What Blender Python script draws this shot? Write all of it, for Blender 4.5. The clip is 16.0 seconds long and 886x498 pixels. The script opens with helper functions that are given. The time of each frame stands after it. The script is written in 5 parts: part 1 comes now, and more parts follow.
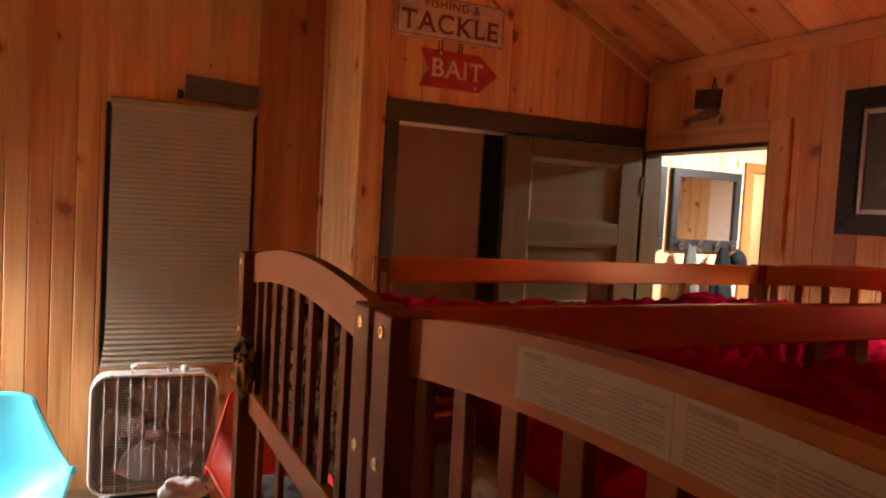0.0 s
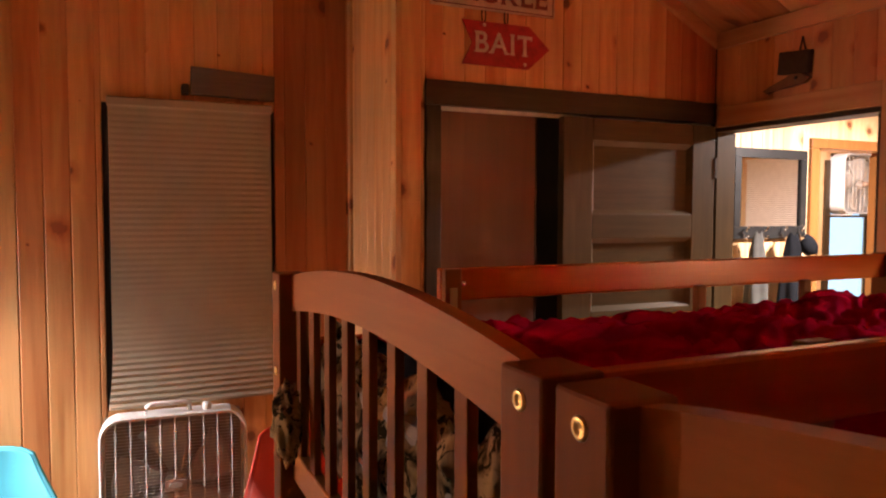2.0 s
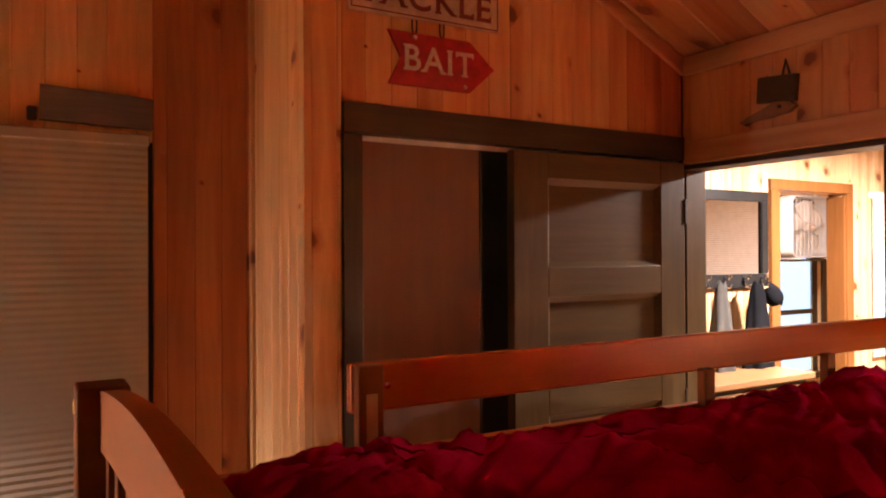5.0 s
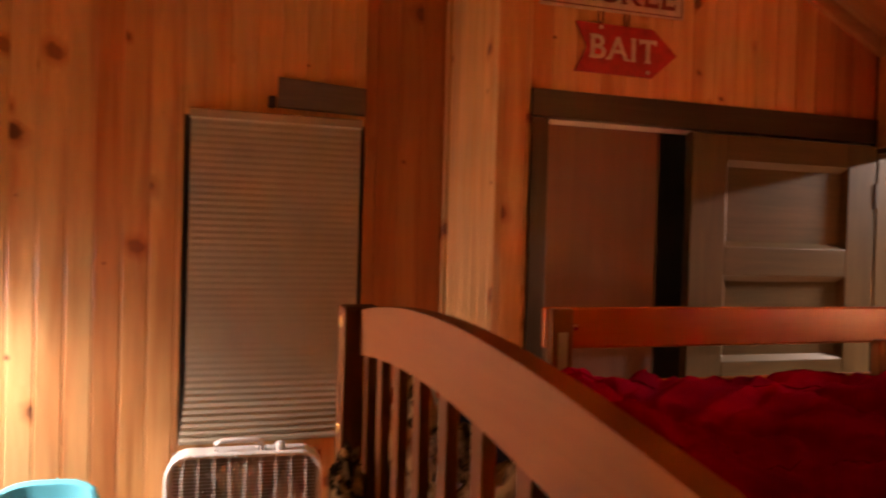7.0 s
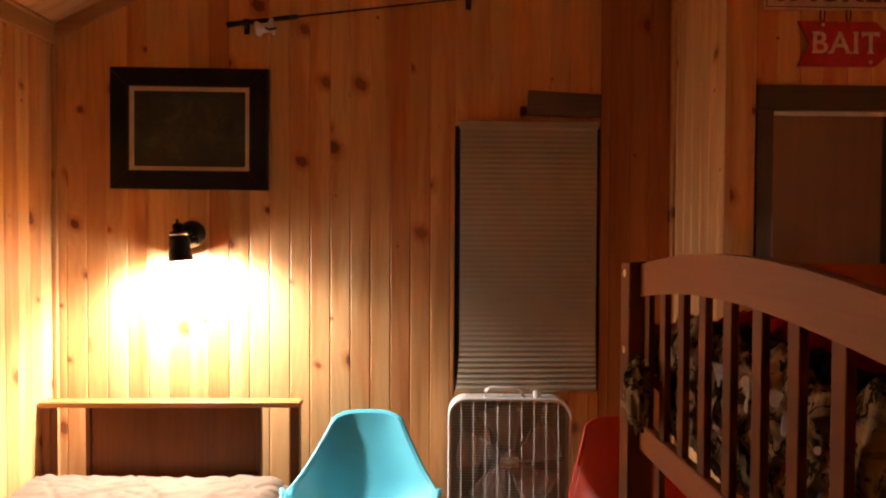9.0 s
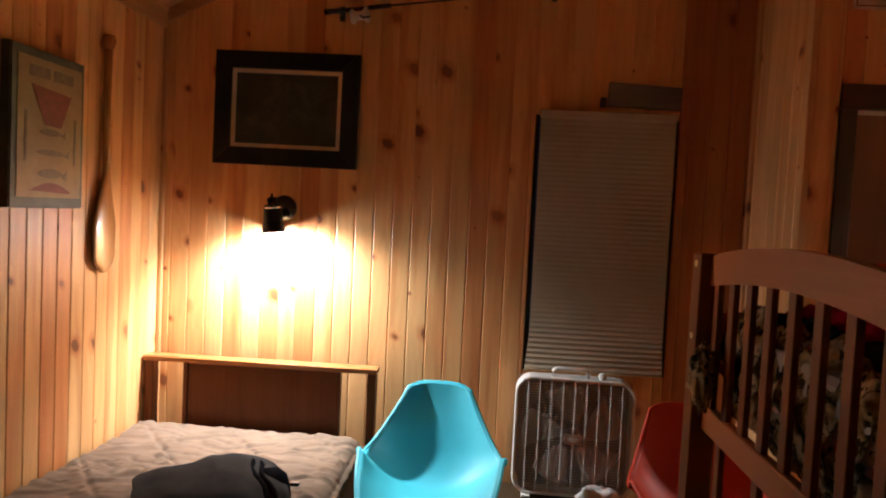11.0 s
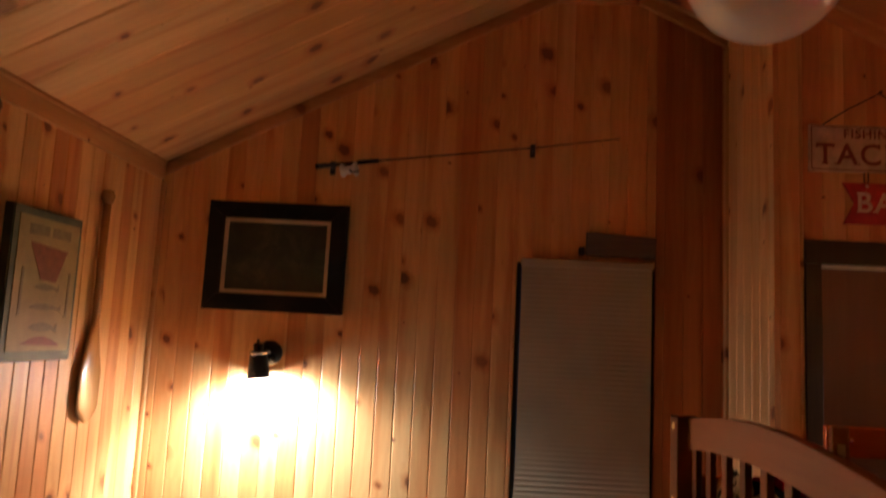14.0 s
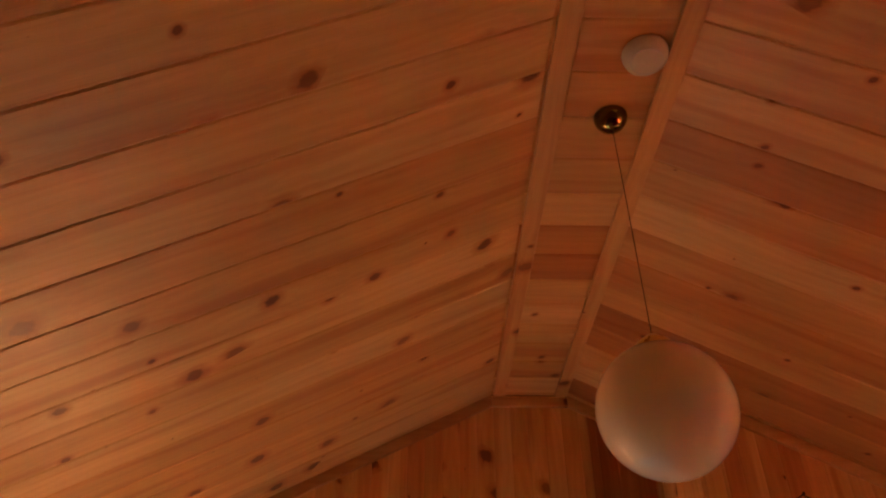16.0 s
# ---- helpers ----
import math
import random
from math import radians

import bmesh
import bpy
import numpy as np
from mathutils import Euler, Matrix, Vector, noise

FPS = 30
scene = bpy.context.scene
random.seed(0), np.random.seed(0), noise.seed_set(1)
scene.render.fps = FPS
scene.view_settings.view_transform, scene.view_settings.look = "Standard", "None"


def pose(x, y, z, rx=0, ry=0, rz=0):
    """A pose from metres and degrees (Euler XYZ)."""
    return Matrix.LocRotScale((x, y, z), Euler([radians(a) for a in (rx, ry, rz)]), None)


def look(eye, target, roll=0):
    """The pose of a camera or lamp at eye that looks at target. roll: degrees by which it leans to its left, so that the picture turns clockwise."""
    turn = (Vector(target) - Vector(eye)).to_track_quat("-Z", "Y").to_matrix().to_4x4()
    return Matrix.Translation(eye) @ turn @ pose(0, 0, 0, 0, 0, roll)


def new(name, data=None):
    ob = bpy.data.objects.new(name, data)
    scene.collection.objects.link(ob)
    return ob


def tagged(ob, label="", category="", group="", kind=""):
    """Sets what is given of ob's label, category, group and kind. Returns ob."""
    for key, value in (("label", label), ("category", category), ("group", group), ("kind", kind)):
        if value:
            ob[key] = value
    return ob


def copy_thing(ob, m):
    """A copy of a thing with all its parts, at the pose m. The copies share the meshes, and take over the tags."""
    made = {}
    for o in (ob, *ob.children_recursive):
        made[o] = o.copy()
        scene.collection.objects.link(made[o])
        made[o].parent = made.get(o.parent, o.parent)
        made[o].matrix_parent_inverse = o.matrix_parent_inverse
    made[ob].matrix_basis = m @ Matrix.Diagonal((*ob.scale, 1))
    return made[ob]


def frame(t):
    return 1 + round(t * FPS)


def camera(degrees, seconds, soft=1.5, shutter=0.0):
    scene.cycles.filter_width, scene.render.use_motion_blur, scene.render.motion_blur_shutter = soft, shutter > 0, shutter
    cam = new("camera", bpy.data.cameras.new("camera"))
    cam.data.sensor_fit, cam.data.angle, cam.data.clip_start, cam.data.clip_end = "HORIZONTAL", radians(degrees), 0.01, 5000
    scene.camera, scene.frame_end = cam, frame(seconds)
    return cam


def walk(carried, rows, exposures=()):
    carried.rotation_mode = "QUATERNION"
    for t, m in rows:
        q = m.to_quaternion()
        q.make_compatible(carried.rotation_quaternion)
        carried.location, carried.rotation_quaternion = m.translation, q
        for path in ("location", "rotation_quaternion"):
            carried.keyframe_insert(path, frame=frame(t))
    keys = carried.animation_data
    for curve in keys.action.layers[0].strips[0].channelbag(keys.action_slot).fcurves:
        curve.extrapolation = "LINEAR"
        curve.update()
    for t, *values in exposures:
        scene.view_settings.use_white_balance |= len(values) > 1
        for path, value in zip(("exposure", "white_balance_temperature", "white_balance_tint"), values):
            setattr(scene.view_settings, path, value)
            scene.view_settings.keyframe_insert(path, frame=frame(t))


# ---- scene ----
import itertools
cam = camera(63.4, 16.0, soft=2.05, shutter=0.35)
PATH = [
    (0, (0.327, 0.049, 1.569), (1.185, 1.852, 1.463), 3.2),
    (0.5, (0.347, 0.055, 1.568), (1.143, 1.886, 1.468), 2.8),
    (1, (0.348, 0.133, 1.564), (1.114, 1.978, 1.47), 2.7),
    (1.5, (0.328, 0.325, 1.572), (1.167, 2.138, 1.482), 1.7),
    (2, (0.362, 0.512, 1.561), (1.195, 2.327, 1.453), 0.2),
    (2.5, (0.482, 0.72, 1.581), (1.276, 2.555, 1.525), -0.8),
    (3, (0.559, 0.863, 1.606), (1.399, 2.678, 1.618), -0.2),
    (3.5, (0.607, 0.955, 1.611), (1.592, 2.695, 1.654), -0.6),
    (6, (0.618, 0.988, 1.587), (1.613, 2.724, 1.575), -0.1),
    (6.5, (0.559, 0.912, 1.584), (1.438, 2.708, 1.574), 0.4),
    (7, (0.479, 0.804, 1.548), (1.054, 2.719, 1.519), 1.6),
    (7.5, (0.366, 0.699, 1.525), (0.651, 2.678, 1.501), 0.9),
    (8, (0.259, 0.57, 1.505), (0.404, 2.565, 1.502), 0.6),
    (10.5, (0.167, 0.193, 1.5), (0.126, 2.188, 1.363), 1.6),
    (11, (0.153, 0.199, 1.501), (0.023, 2.192, 1.397), 2.8),
    (11.5, (0.15, 0.197, 1.494), (-0.041, 2.184, 1.385), 3.1),
    (12, (0.14, 0.191, 1.494), (-0.074, 2.176, 1.381), 3.7),
    (12.5, (0.14, 0.187, 1.501), (-0.072, 2.172, 1.391), 4.0),
    (13, (0.143, 0.193, 1.501), (-0.045, 2.181, 1.388), 3.9),
    (13.5, (0.151, 0.172, 1.537), (0.001, 2.165, 1.49), 3.3),
    (14, (0.163, 0.127, 1.605), (0.054, 2.11, 1.842), 2.8),
    (14.5, (0.163, 0.068, 1.658), (0.09, 2.004, 2.156), 1.9),
    (15, (0.164, -0.002, 1.69), (0.138, 1.829, 2.494), 0.4),
    (15.5, (0.176, -0.01, 1.705), (0.193, 1.684, 2.768), -0.2),
    (16, (0.176, -0.015, 1.702), (0.196, 1.601, 2.879), 0.3),
]
EXPOSURES = [
    (0.0, 1.15, 6500, 20), (3.5, 1.3, 6900, 32), (6.0, 1.3, 7000, 32), (7.0, 1.2, 7700, 32), (8.0, 0.82, 7600, 28), (10.5, 0.15, 6300, 14),
    (11.2, -0.05, 6100, 12), (13.0, -0.2, 6100, 12), (13.5, -0.2, 6100, 12), (14.0, 0.15, 6200, 13), (14.5, 0.72, 6500, 15), (16.0, 0.85, 6900, 20),
]
walk(cam, [(t, look(eye, target, roll)) for t, eye, target, roll in PATH], EXPOSURES)

# ---- world and lamps ----
world = bpy.data.worlds.new("dusk")
scene.world = world
world.use_nodes = True
wn = world.node_tree
sky = wn.nodes.new("ShaderNodeTexSky")
sky.sky_type = "NISHITA"
sky.sun_disc = False
sky.sun_elevation, sky.sun_rotation = radians(1.0), radians(200)
wn.links.new(sky.outputs[0], wn.nodes["Background"].inputs[0])
wn.nodes["Background"].inputs[1].default_value = 0.05


def lamp(name, kind, m, watts, colour, size=0.02, blend=0.5):
    data = bpy.data.lights.new(name, kind)
    data.energy, data.color = watts, colour
    if kind == "AREA":
        data.size = size
    else:
        data.shadow_soft_size = size
    if kind == "SPOT":
        data.spot_size, data.spot_blend = radians(175), blend
    ob = new(name, data)
    ob.matrix_basis = m
    return ob


WARM = (0.94, 0.94, 0.96)
# the reflector's beam and the bare end of the bulb
lamp("wall_lamp_light", "SPOT", pose(-0.810, 3.33, 1.376, 25, -4, 0), 140.0, WARM, 0.018, 0.75)
lamp("wall_lamp_bulb_light", "POINT", pose(-0.810, 3.33, 1.364), 13.0, WARM, 0.018)
lamp("bunk_lamp_light", "SPOT", pose(2.665, 0.95, 1.568, 6, 0, -90), 165.0, WARM, 0.02, 0.58)
lamp("hall_light", "AREA", pose(4.3, 2.5, 2.24), 105.0, (1.0, 0.97, 0.88), 0.24)
# added unseen fill that brightens the far room and its fan
lamp("far_room_fill", "AREA", pose(5.3, 4.2, 2.26), 18.0, (1.0, 0.95, 0.88), 0.3)


# ---- materials ----
class Tree:
    """A short way to write node trees."""

    def __init__(self, name):
        self.m = bpy.data.materials.new(name)
        self.m.use_nodes = True
        self.t = self.m.node_tree
        self.b = self.t.nodes["Principled BSDF"]

    def node(self, kind, operation="", blend="", dimensions=""):
        n = self.t.nodes.new(kind)
        if operation:
            n.operation = operation
        if blend:
            n.data_type, n.blend_type = "RGBA", blend
        if dimensions:
            n.voronoi_dimensions = dimensions
        return n

    def plug(self, value, socket):
        if hasattr(value, "is_output"):
            self.t.links.new(value, socket)
        else:
            socket.default_value = value

    def math(self, op, a, b=0.0, c=0.0):
        n = self.node("ShaderNodeMath", operation=op)
        for v, s in zip((a, b, c), n.inputs):
            self.plug(v, s)
        return n.outputs[0]

    def vec(self, x, y, z):
        n = self.node("ShaderNodeCombineXYZ")
        for v, s in zip((x, y, z), n.inputs):
            self.plug(v, s)
        return n.outputs[0]

    def noise(self, vector, scale, detail=3.0, rough=0.55, distortion=0.0):
        n = self.node("ShaderNodeTexNoise")
        self.plug(vector, n.inputs["Vector"])
        n.inputs["Scale"].default_value, n.inputs["Detail"].default_value = scale, detail
        n.inputs["Roughness"].default_value, n.inputs["Distortion"].default_value = rough, distortion
        return n.outputs["Fac"]

    def ramp(self, fac, stops):
        n = self.node("ShaderNodeValToRGB")
        el = n.color_ramp.elements
        while len(el) < len(stops):
            el.new(0.5)
        for e, (p, c) in zip(el, stops):
            e.position = p
            e.color = (*c, 1.0) if hasattr(c, "__len__") else (c, c, c, 1.0)
        self.plug(fac, n.inputs[0])
        return n.outputs[0]

    def mix(self, fac, a, b, blend="MIX"):
        n = self.node("ShaderNodeMix", blend=blend)
        self.plug(fac, n.inputs[0])
        for v, s in ((a, n.inputs[6]), (b, n.inputs[7])):
            self.plug((*v, 1.0) if isinstance(v, tuple) else v, s)
        return n.outputs[2]

    def bump(self, height, strength=0.3, distance=0.002):
        n = self.node("ShaderNodeBump")
        n.inputs["Strength"].default_value, n.inputs["Distance"].default_value = strength, distance
        self.plug(height, n.inputs["Height"])
        self.t.links.new(n.outputs[0], self.b.inputs["Normal"])

    def set(self, **values):
        for k, v in values.items():
            self.plug((*v, 1.0) if isinstance(v, tuple) and k.endswith("Color") else v, self.b.inputs[k.replace("_", " ")])
        return self.m


def pine(name, across, along, island=False, tones=None, rough=0.45, knots=True):
    """Varnished knotty pine; across and along name the axes of the boards."""
    t = Tree(name)
    xyz = t.node("ShaderNodeSeparateXYZ")
    t.t.links.new(t.node("ShaderNodeTexCoord").outputs["Object"], xyz.inputs[0])
    axis = dict(x=xyz.outputs[0], y=xyz.outputs[1], z=xyz.outputs[2])
    rnd = t.node("ShaderNodeNewGeometry").outputs["Random Per Island"] if island else t.node("ShaderNodeObjectInfo").outputs["Random"]
    u, v = axis[across[0]], axis[along[0]]
    for a in across[1:]:
        u = t.math("ADD", u, axis[a])
    for a in along[1:]:
        v = t.math("ADD", v, axis[a])
    u = t.math("ADD", u, t.math("MULTIPLY", rnd, 31.7))
    v = t.math("ADD", v, t.math("MULTIPLY", rnd, 57.3))
    wob = t.noise(t.vec(t.math("MULTIPLY", u, 5.0), t.math("MULTIPLY", v, 1.1), 0.0), 1.0, 2.0)
    # knots, and the grain that flows round them
    vor = t.node("ShaderNodeTexVoronoi", dimensions="2D")
    t.plug(t.vec(t.math("ADD", t.math("DIVIDE", u, 0.175), t.math("MULTIPLY", v, 1.6)), t.math("DIVIDE", v, 0.175), 0.0), vor.inputs["Vector"])
    vor.inputs["Scale"].default_value = 1.0
    cell = t.node("ShaderNodeSeparateColor")
    t.t.links.new(vor.outputs["Color"], cell.inputs[0])
    size = t.math("POWER", t.math("MAXIMUM", t.math("MULTIPLY", t.math("SUBTRACT", cell.outputs[0], 0.64), 2.77), 0.0), 1.3)
    gap = t.math("DIVIDE", vor.outputs["Distance"], t.math("ADD", t.math("MULTIPLY", size, 1.15), 0.02))
    ragged = t.noise(t.vec(t.math("MULTIPLY", u, 45.0), t.math("MULTIPLY", v, 30.0), 0.0), 1.0, 2.0)
    gap = t.math("ADD", gap, t.math("MULTIPLY", t.math("SUBTRACT", ragged, 0.5), 0.16))
    rings = t.math("SINE", t.math("ADD", t.math("MULTIPLY", u, 170.0), t.math("ADD", t.math("MULTIPLY", wob, 30.0), t.math("DIVIDE", 2.2, t.math("ADD", gap, 0.25)))))
    fine = t.noise(t.vec(t.math("MULTIPLY", u, 240.0), t.math("MULTIPLY", v, 7.0), 0.0), 1.0, 4.0)
    heart = t.noise(t.vec(t.math("MULTIPLY", u, 13.0), t.math("MULTIPLY", v, 0.8), 3.0), 1.0, 2.0, 0.5, 0.4)
    tones = tones or ((0.80, 0.475, 0.195), (0.77, 0.43, 0.165), (0.74, 0.385, 0.14), (0.60, 0.235, 0.075))
    base = t.ramp(rnd, [(0.0, tones[0]), (0.45, tones[1]), (0.8, tones[2]), (1.0, tones[3])])
    base = t.mix(0.6, base, t.ramp(wob, [(0.36, 0.78), (0.62, 1.1)]), "MULTIPLY")
    base = t.mix(t.math("MULTIPLY", t.ramp(heart, [(0.5, 0.0), (0.66, 1.0)]), 0.62), base, t.mix(1.0, base, (0.74, 0.50, 0.36), "MULTIPLY"))
    base = t.mix(t.math("MULTIPLY", t.math("ADD", t.math("MULTIPLY", rings, 0.5), 0.5), 0.22), base, t.mix(1.0, base, (0.80, 0.62, 0.45), "MULTIPLY"))
    base = t.mix(0.3, base, t.ramp(fine, [(0.3, 0.72), (0.7, 1.12)]), "MULTIPLY")
    if knots:
        halo = t.ramp(gap, [(0.14, 1.0), (0.34, 0.0)])
        base = t.mix(t.math("MULTIPLY", halo, 0.75), base, t.mix(1.0, base, (0.66, 0.36, 0.2), "MULTIPLY"))
        core = t.ramp(gap, [(0.11, 1.0), (0.17, 0.0)])
        base = t.mix(t.math("MULTIPLY", core, t.math("ADD", 0.55, t.math("MULTIPLY", cell.outputs[1], 0.4))), base, (0.12, 0.034, 0.013))
    t.bump(t.math("ADD", fine, t.math("MULTIPLY", rings, 0.15)), 0.12, 0.0012)
    rgh = t.math("ADD", rough - 0.06, t.math("MULTIPLY", wob, 0.14))
    return t.set(Base_Color=base, Roughness=rgh, Coat_Weight=0.05, Coat_Roughness=0.3)


def plain(name, colour, rough=0.5, metal=0.0, vary=0.18, scale=14.0, grain=300.0, bump=0.1, stretch=(1, 1, 1), **more):
    """Any surface of one colour with stains and a fine grain of its own."""
    t = Tree(name)
    mp = t.node("ShaderNodeMapping")
    mp.inputs["Scale"].default_value = stretch
    t.t.links.new(t.node("ShaderNodeTexCoord").outputs["Object"], mp.inputs[0])
    big, small = t.noise(mp.outputs[0], scale, 3.0), t.noise(mp.outputs[0], grain, 2.0)
    lo, hi = tuple(c * (1 - vary) for c in colour), tuple(min(1.0, c * (1 + vary)) for c in colour)
    col = t.ramp(t.math("ADD", t.math("MULTIPLY", big, 0.75), t.math("MULTIPLY", small, 0.25)), [(0.32, lo), (0.68, hi)])
    if bump:
        t.bump(t.math("ADD", small, t.math("MULTIPLY", big, 0.6)), bump, 0.001)
    return t.set(Base_Color=col, Roughness=t.math("ADD", rough - 0.05, t.math("MULTIPLY", big, 0.1)), Metallic=metal, **more)


def stained(name, dark, light, axis, rough=0.32, scale=1.0, coat=0.03, gloss=0.5):
    """Stained furniture wood whose grain runs along an axis."""
    t = Tree(name)
    k = [55.0 * scale] * 3
    k["xyz".index(axis)] = 3.5 * scale
    mp = t.node("ShaderNodeMapping")
    mp.inputs["Scale"].default_value = k
    t.t.links.new(t.node("ShaderNodeTexCoord").outputs["Object"], mp.inputs[0])
    n1, n2 = t.noise(mp.outputs[0], 1.0, 4.0, 0.6, 0.8), t.noise(mp.outputs[0], 0.13, 2.0)
    col = t.mix(0.5, t.ramp(n1, [(0.3, dark), (0.7, light)]), t.ramp(n2, [(0.3, dark), (0.7, light)]))
    t.bump(n1, 0.04, 0.001)
    return t.set(Base_Color=col, Roughness=t.math("ADD", rough - 0.06, t.math("MULTIPLY", n1, 0.06)), Specular_IOR_Level=gloss, Coat_Weight=coat, Coat_Roughness=0.3)


def cloth(name, colour, sheen=0.03, vary=0.25, weave=900.0, rough=0.85):
    t = Tree(name)
    co = t.node("ShaderNodeTexCoord").outputs["Object"]
    big, small = t.noise(co, 6.0, 4.0), t.noise(co, weave, 1.0)
    lo, hi = tuple(c * (1 - vary) for c in colour), tuple(c * (1 + vary) for c in colour)
    t.bump(t.math("ADD", small, t.math("MULTIPLY", big, 0.5)), 0.25, 0.001)
    return t.set(Base_Color=t.ramp(t.math("ADD", t.math("MULTIPLY", big, 0.7), t.math("MULTIPLY", small, 0.3)), [(0.35, lo), (0.65, hi)]), Roughness=rough, Specular_IOR_Level=0.0, Sheen_Weight=sheen, Sheen_Roughness=0.4)


def glow(name, colour, strength):
    t = Tree(name)
    return t.set(Base_Color=(0.0, 0.0, 0.0), Emission_Color=colour, Emission_Strength=strength)


WALL_PINE = pine("pine_wall_boards", "xy", "z")
# redder boards, with the shade beside the window also put into the tones
RED_PINE = pine("pine_red_shaded_boards", "xy", "z", tones=((0.58, 0.245, 0.085), (0.54, 0.215, 0.07), (0.50, 0.19, 0.062), (0.46, 0.165, 0.052)))
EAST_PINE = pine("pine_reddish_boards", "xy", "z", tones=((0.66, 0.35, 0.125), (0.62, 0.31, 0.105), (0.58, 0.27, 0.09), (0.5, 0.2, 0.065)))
# closet corner boards: lamp light falling there put into the paler tones
PALE_PINE = pine("pine_pale_lit_boards", "xy", "z", tones=((0.80, 0.52, 0.23), (0.78, 0.49, 0.205), (0.76, 0.46, 0.185), (0.73, 0.42, 0.16)))
CEIL_PINE = pine("pine_ceiling_boards", "y", "x", island=True, tones=((0.72, 0.45, 0.195), (0.64, 0.355, 0.135), (0.55, 0.26, 0.088), (0.38, 0.145, 0.045)))
TRIM_PINE_Z = pine("pine_trim_upright", "xy", "z", tones=((0.62, 0.35, 0.14),) * 2 + ((0.56, 0.3, 0.115),) * 2)
TRIM_PINE_Y = pine("pine_trim_long", "xz", "y", tones=((0.62, 0.35, 0.14),) * 2 + ((0.56, 0.3, 0.115),) * 2)
TRIM_PINE_X = pine("pine_trim_cross", "yz", "x", tones=((0.62, 0.35, 0.14),) * 2 + ((0.56, 0.3, 0.115),) * 2)
HALL_PINE = pine("pine_hall_boards", "xy", "z", tones=((0.80, 0.62, 0.37), (0.78, 0.58, 0.33), (0.74, 0.52, 0.28), (0.68, 0.45, 0.22)))
OAK_CASING = stained("orange_oak", (0.18, 0.068, 0.018), (0.27, 0.112, 0.034), "z", gloss=0.2)
FLOOR_WOOD = pine("floor_planks", "x", "y", island=True, tones=((0.5, 0.29, 0.13), (0.45, 0.25, 0.105), (0.4, 0.21, 0.09), (0.36, 0.185, 0.075)))
DOOR_BROWN = stained("brown_door_stain", (0.060, 0.035, 0.012), (0.110, 0.066, 0.024), "z", 0.42, coat=0.0, gloss=0.22)
DOOR_BROWN_X = stained("brown_door_rail_stain", (0.060, 0.035, 0.012), (0.110, 0.066, 0.024), "x", 0.42, coat=0.0, gloss=0.22)
CASING_DARK = stained("dark_casing_stain", (0.038, 0.023, 0.011), (0.07, 0.043, 0.021), "z", 0.45, coat=0.0, gloss=0.2)
CASING_DARK_X = stained("dark_head_stain", (0.038, 0.023, 0.011), (0.07, 0.043, 0.021), "x", 0.45, coat=0.0, gloss=0.2)
PLYWOOD = stained("brown_plywood", (0.13, 0.052, 0.022), (0.22, 0.098, 0.042), "z", 0.6, 0.25, 0.0)
# one cherry stain: lamp light on rails, shade on posts put into its tones
BUNK_X_LIT = stained("bunk_cherry_long_lit", (0.36, 0.072, 0.007), (0.47, 0.105, 0.012), "x", 0.28)
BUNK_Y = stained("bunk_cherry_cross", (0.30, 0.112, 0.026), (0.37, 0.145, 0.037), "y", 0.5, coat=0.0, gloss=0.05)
BUNK_Z_SHADED = stained("bunk_cherry_upright_shaded", (0.18, 0.062, 0.016), (0.22, 0.08, 0.021), "z", 0.5, coat=0.0, gloss=0.04)
# lamp light on the headboard's top is put into the rail wood
WALNUT_X_LIT = stained("headboard_rail_wood_lit", (0.27, 0.10, 0.028), (0.40, 0.165, 0.05), "x", 0.3)
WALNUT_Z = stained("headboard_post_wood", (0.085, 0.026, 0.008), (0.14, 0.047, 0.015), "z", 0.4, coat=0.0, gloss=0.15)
GREY_WOOD = stained("weathered_grey_wood", (0.07, 0.052, 0.042), (0.17, 0.13, 0.105), "x", 0.7)
PADDLE_WOOD = stained("paddle_wood", (0.3, 0.14, 0.04), (0.5, 0.27, 0.09), "z", 0.25)
PADDLE_DARK = stained("dark_paddle_wood", (0.12, 0.05, 0.015), (0.24, 0.115, 0.035), "z", 0.55)
BENCH_WOOD = stained("bench_wood", (0.2, 0.1, 0.04), (0.32, 0.17, 0.075), "x", 0.4)
RED_CLOTH = cloth("crimson_comforter", (0.225, 0.0035, 0.014), 0.0, 0.3)
TAUPE_CLOTH = cloth("taupe_comforter", (0.205, 0.146, 0.100), 0.0, 0.14)
MATTRESS = cloth("mattress_ticking", (0.4, 0.36, 0.32), 0.0)
BAG_CLOTH = cloth("charcoal_nylon", (0.06, 0.061, 0.059), 0.0, 0.3, rough=0.6)
BLACK_CLOTH = cloth("black_webbing", (0.012, 0.012, 0.014), 0.0, 0.3)
GREY_COAT = cloth("grey_coat_cloth", (0.07, 0.068, 0.062), 0.02)
DARK_COAT = cloth("dark_coat_cloth", (0.009, 0.0095, 0.011), 0.0, rough=0.6)
TOWEL = cloth("white_towelling", (0.62, 0.58, 0.52), 0.02, 0.12)
BLIND = plain("cellular_shade_fabric", (0.40, 0.335, 0.225), 0.85, vary=0.08, scale=5.0, grain=500.0)
HALL_BLIND = plain("white_shade_fabric", (0.86, 0.84, 0.78), 0.85, vary=0.06)
# near-black colour holds the shade of the window recess and closet inside
RECESS_SHADE = plain("window_recess_shade", (0.03, 0.022, 0.016), 0.7)
TURQUOISE = plain("turquoise_plastic", (0.07, 0.55, 0.65), 0.5, vary=0.05, scale=5.0, bump=0.04)
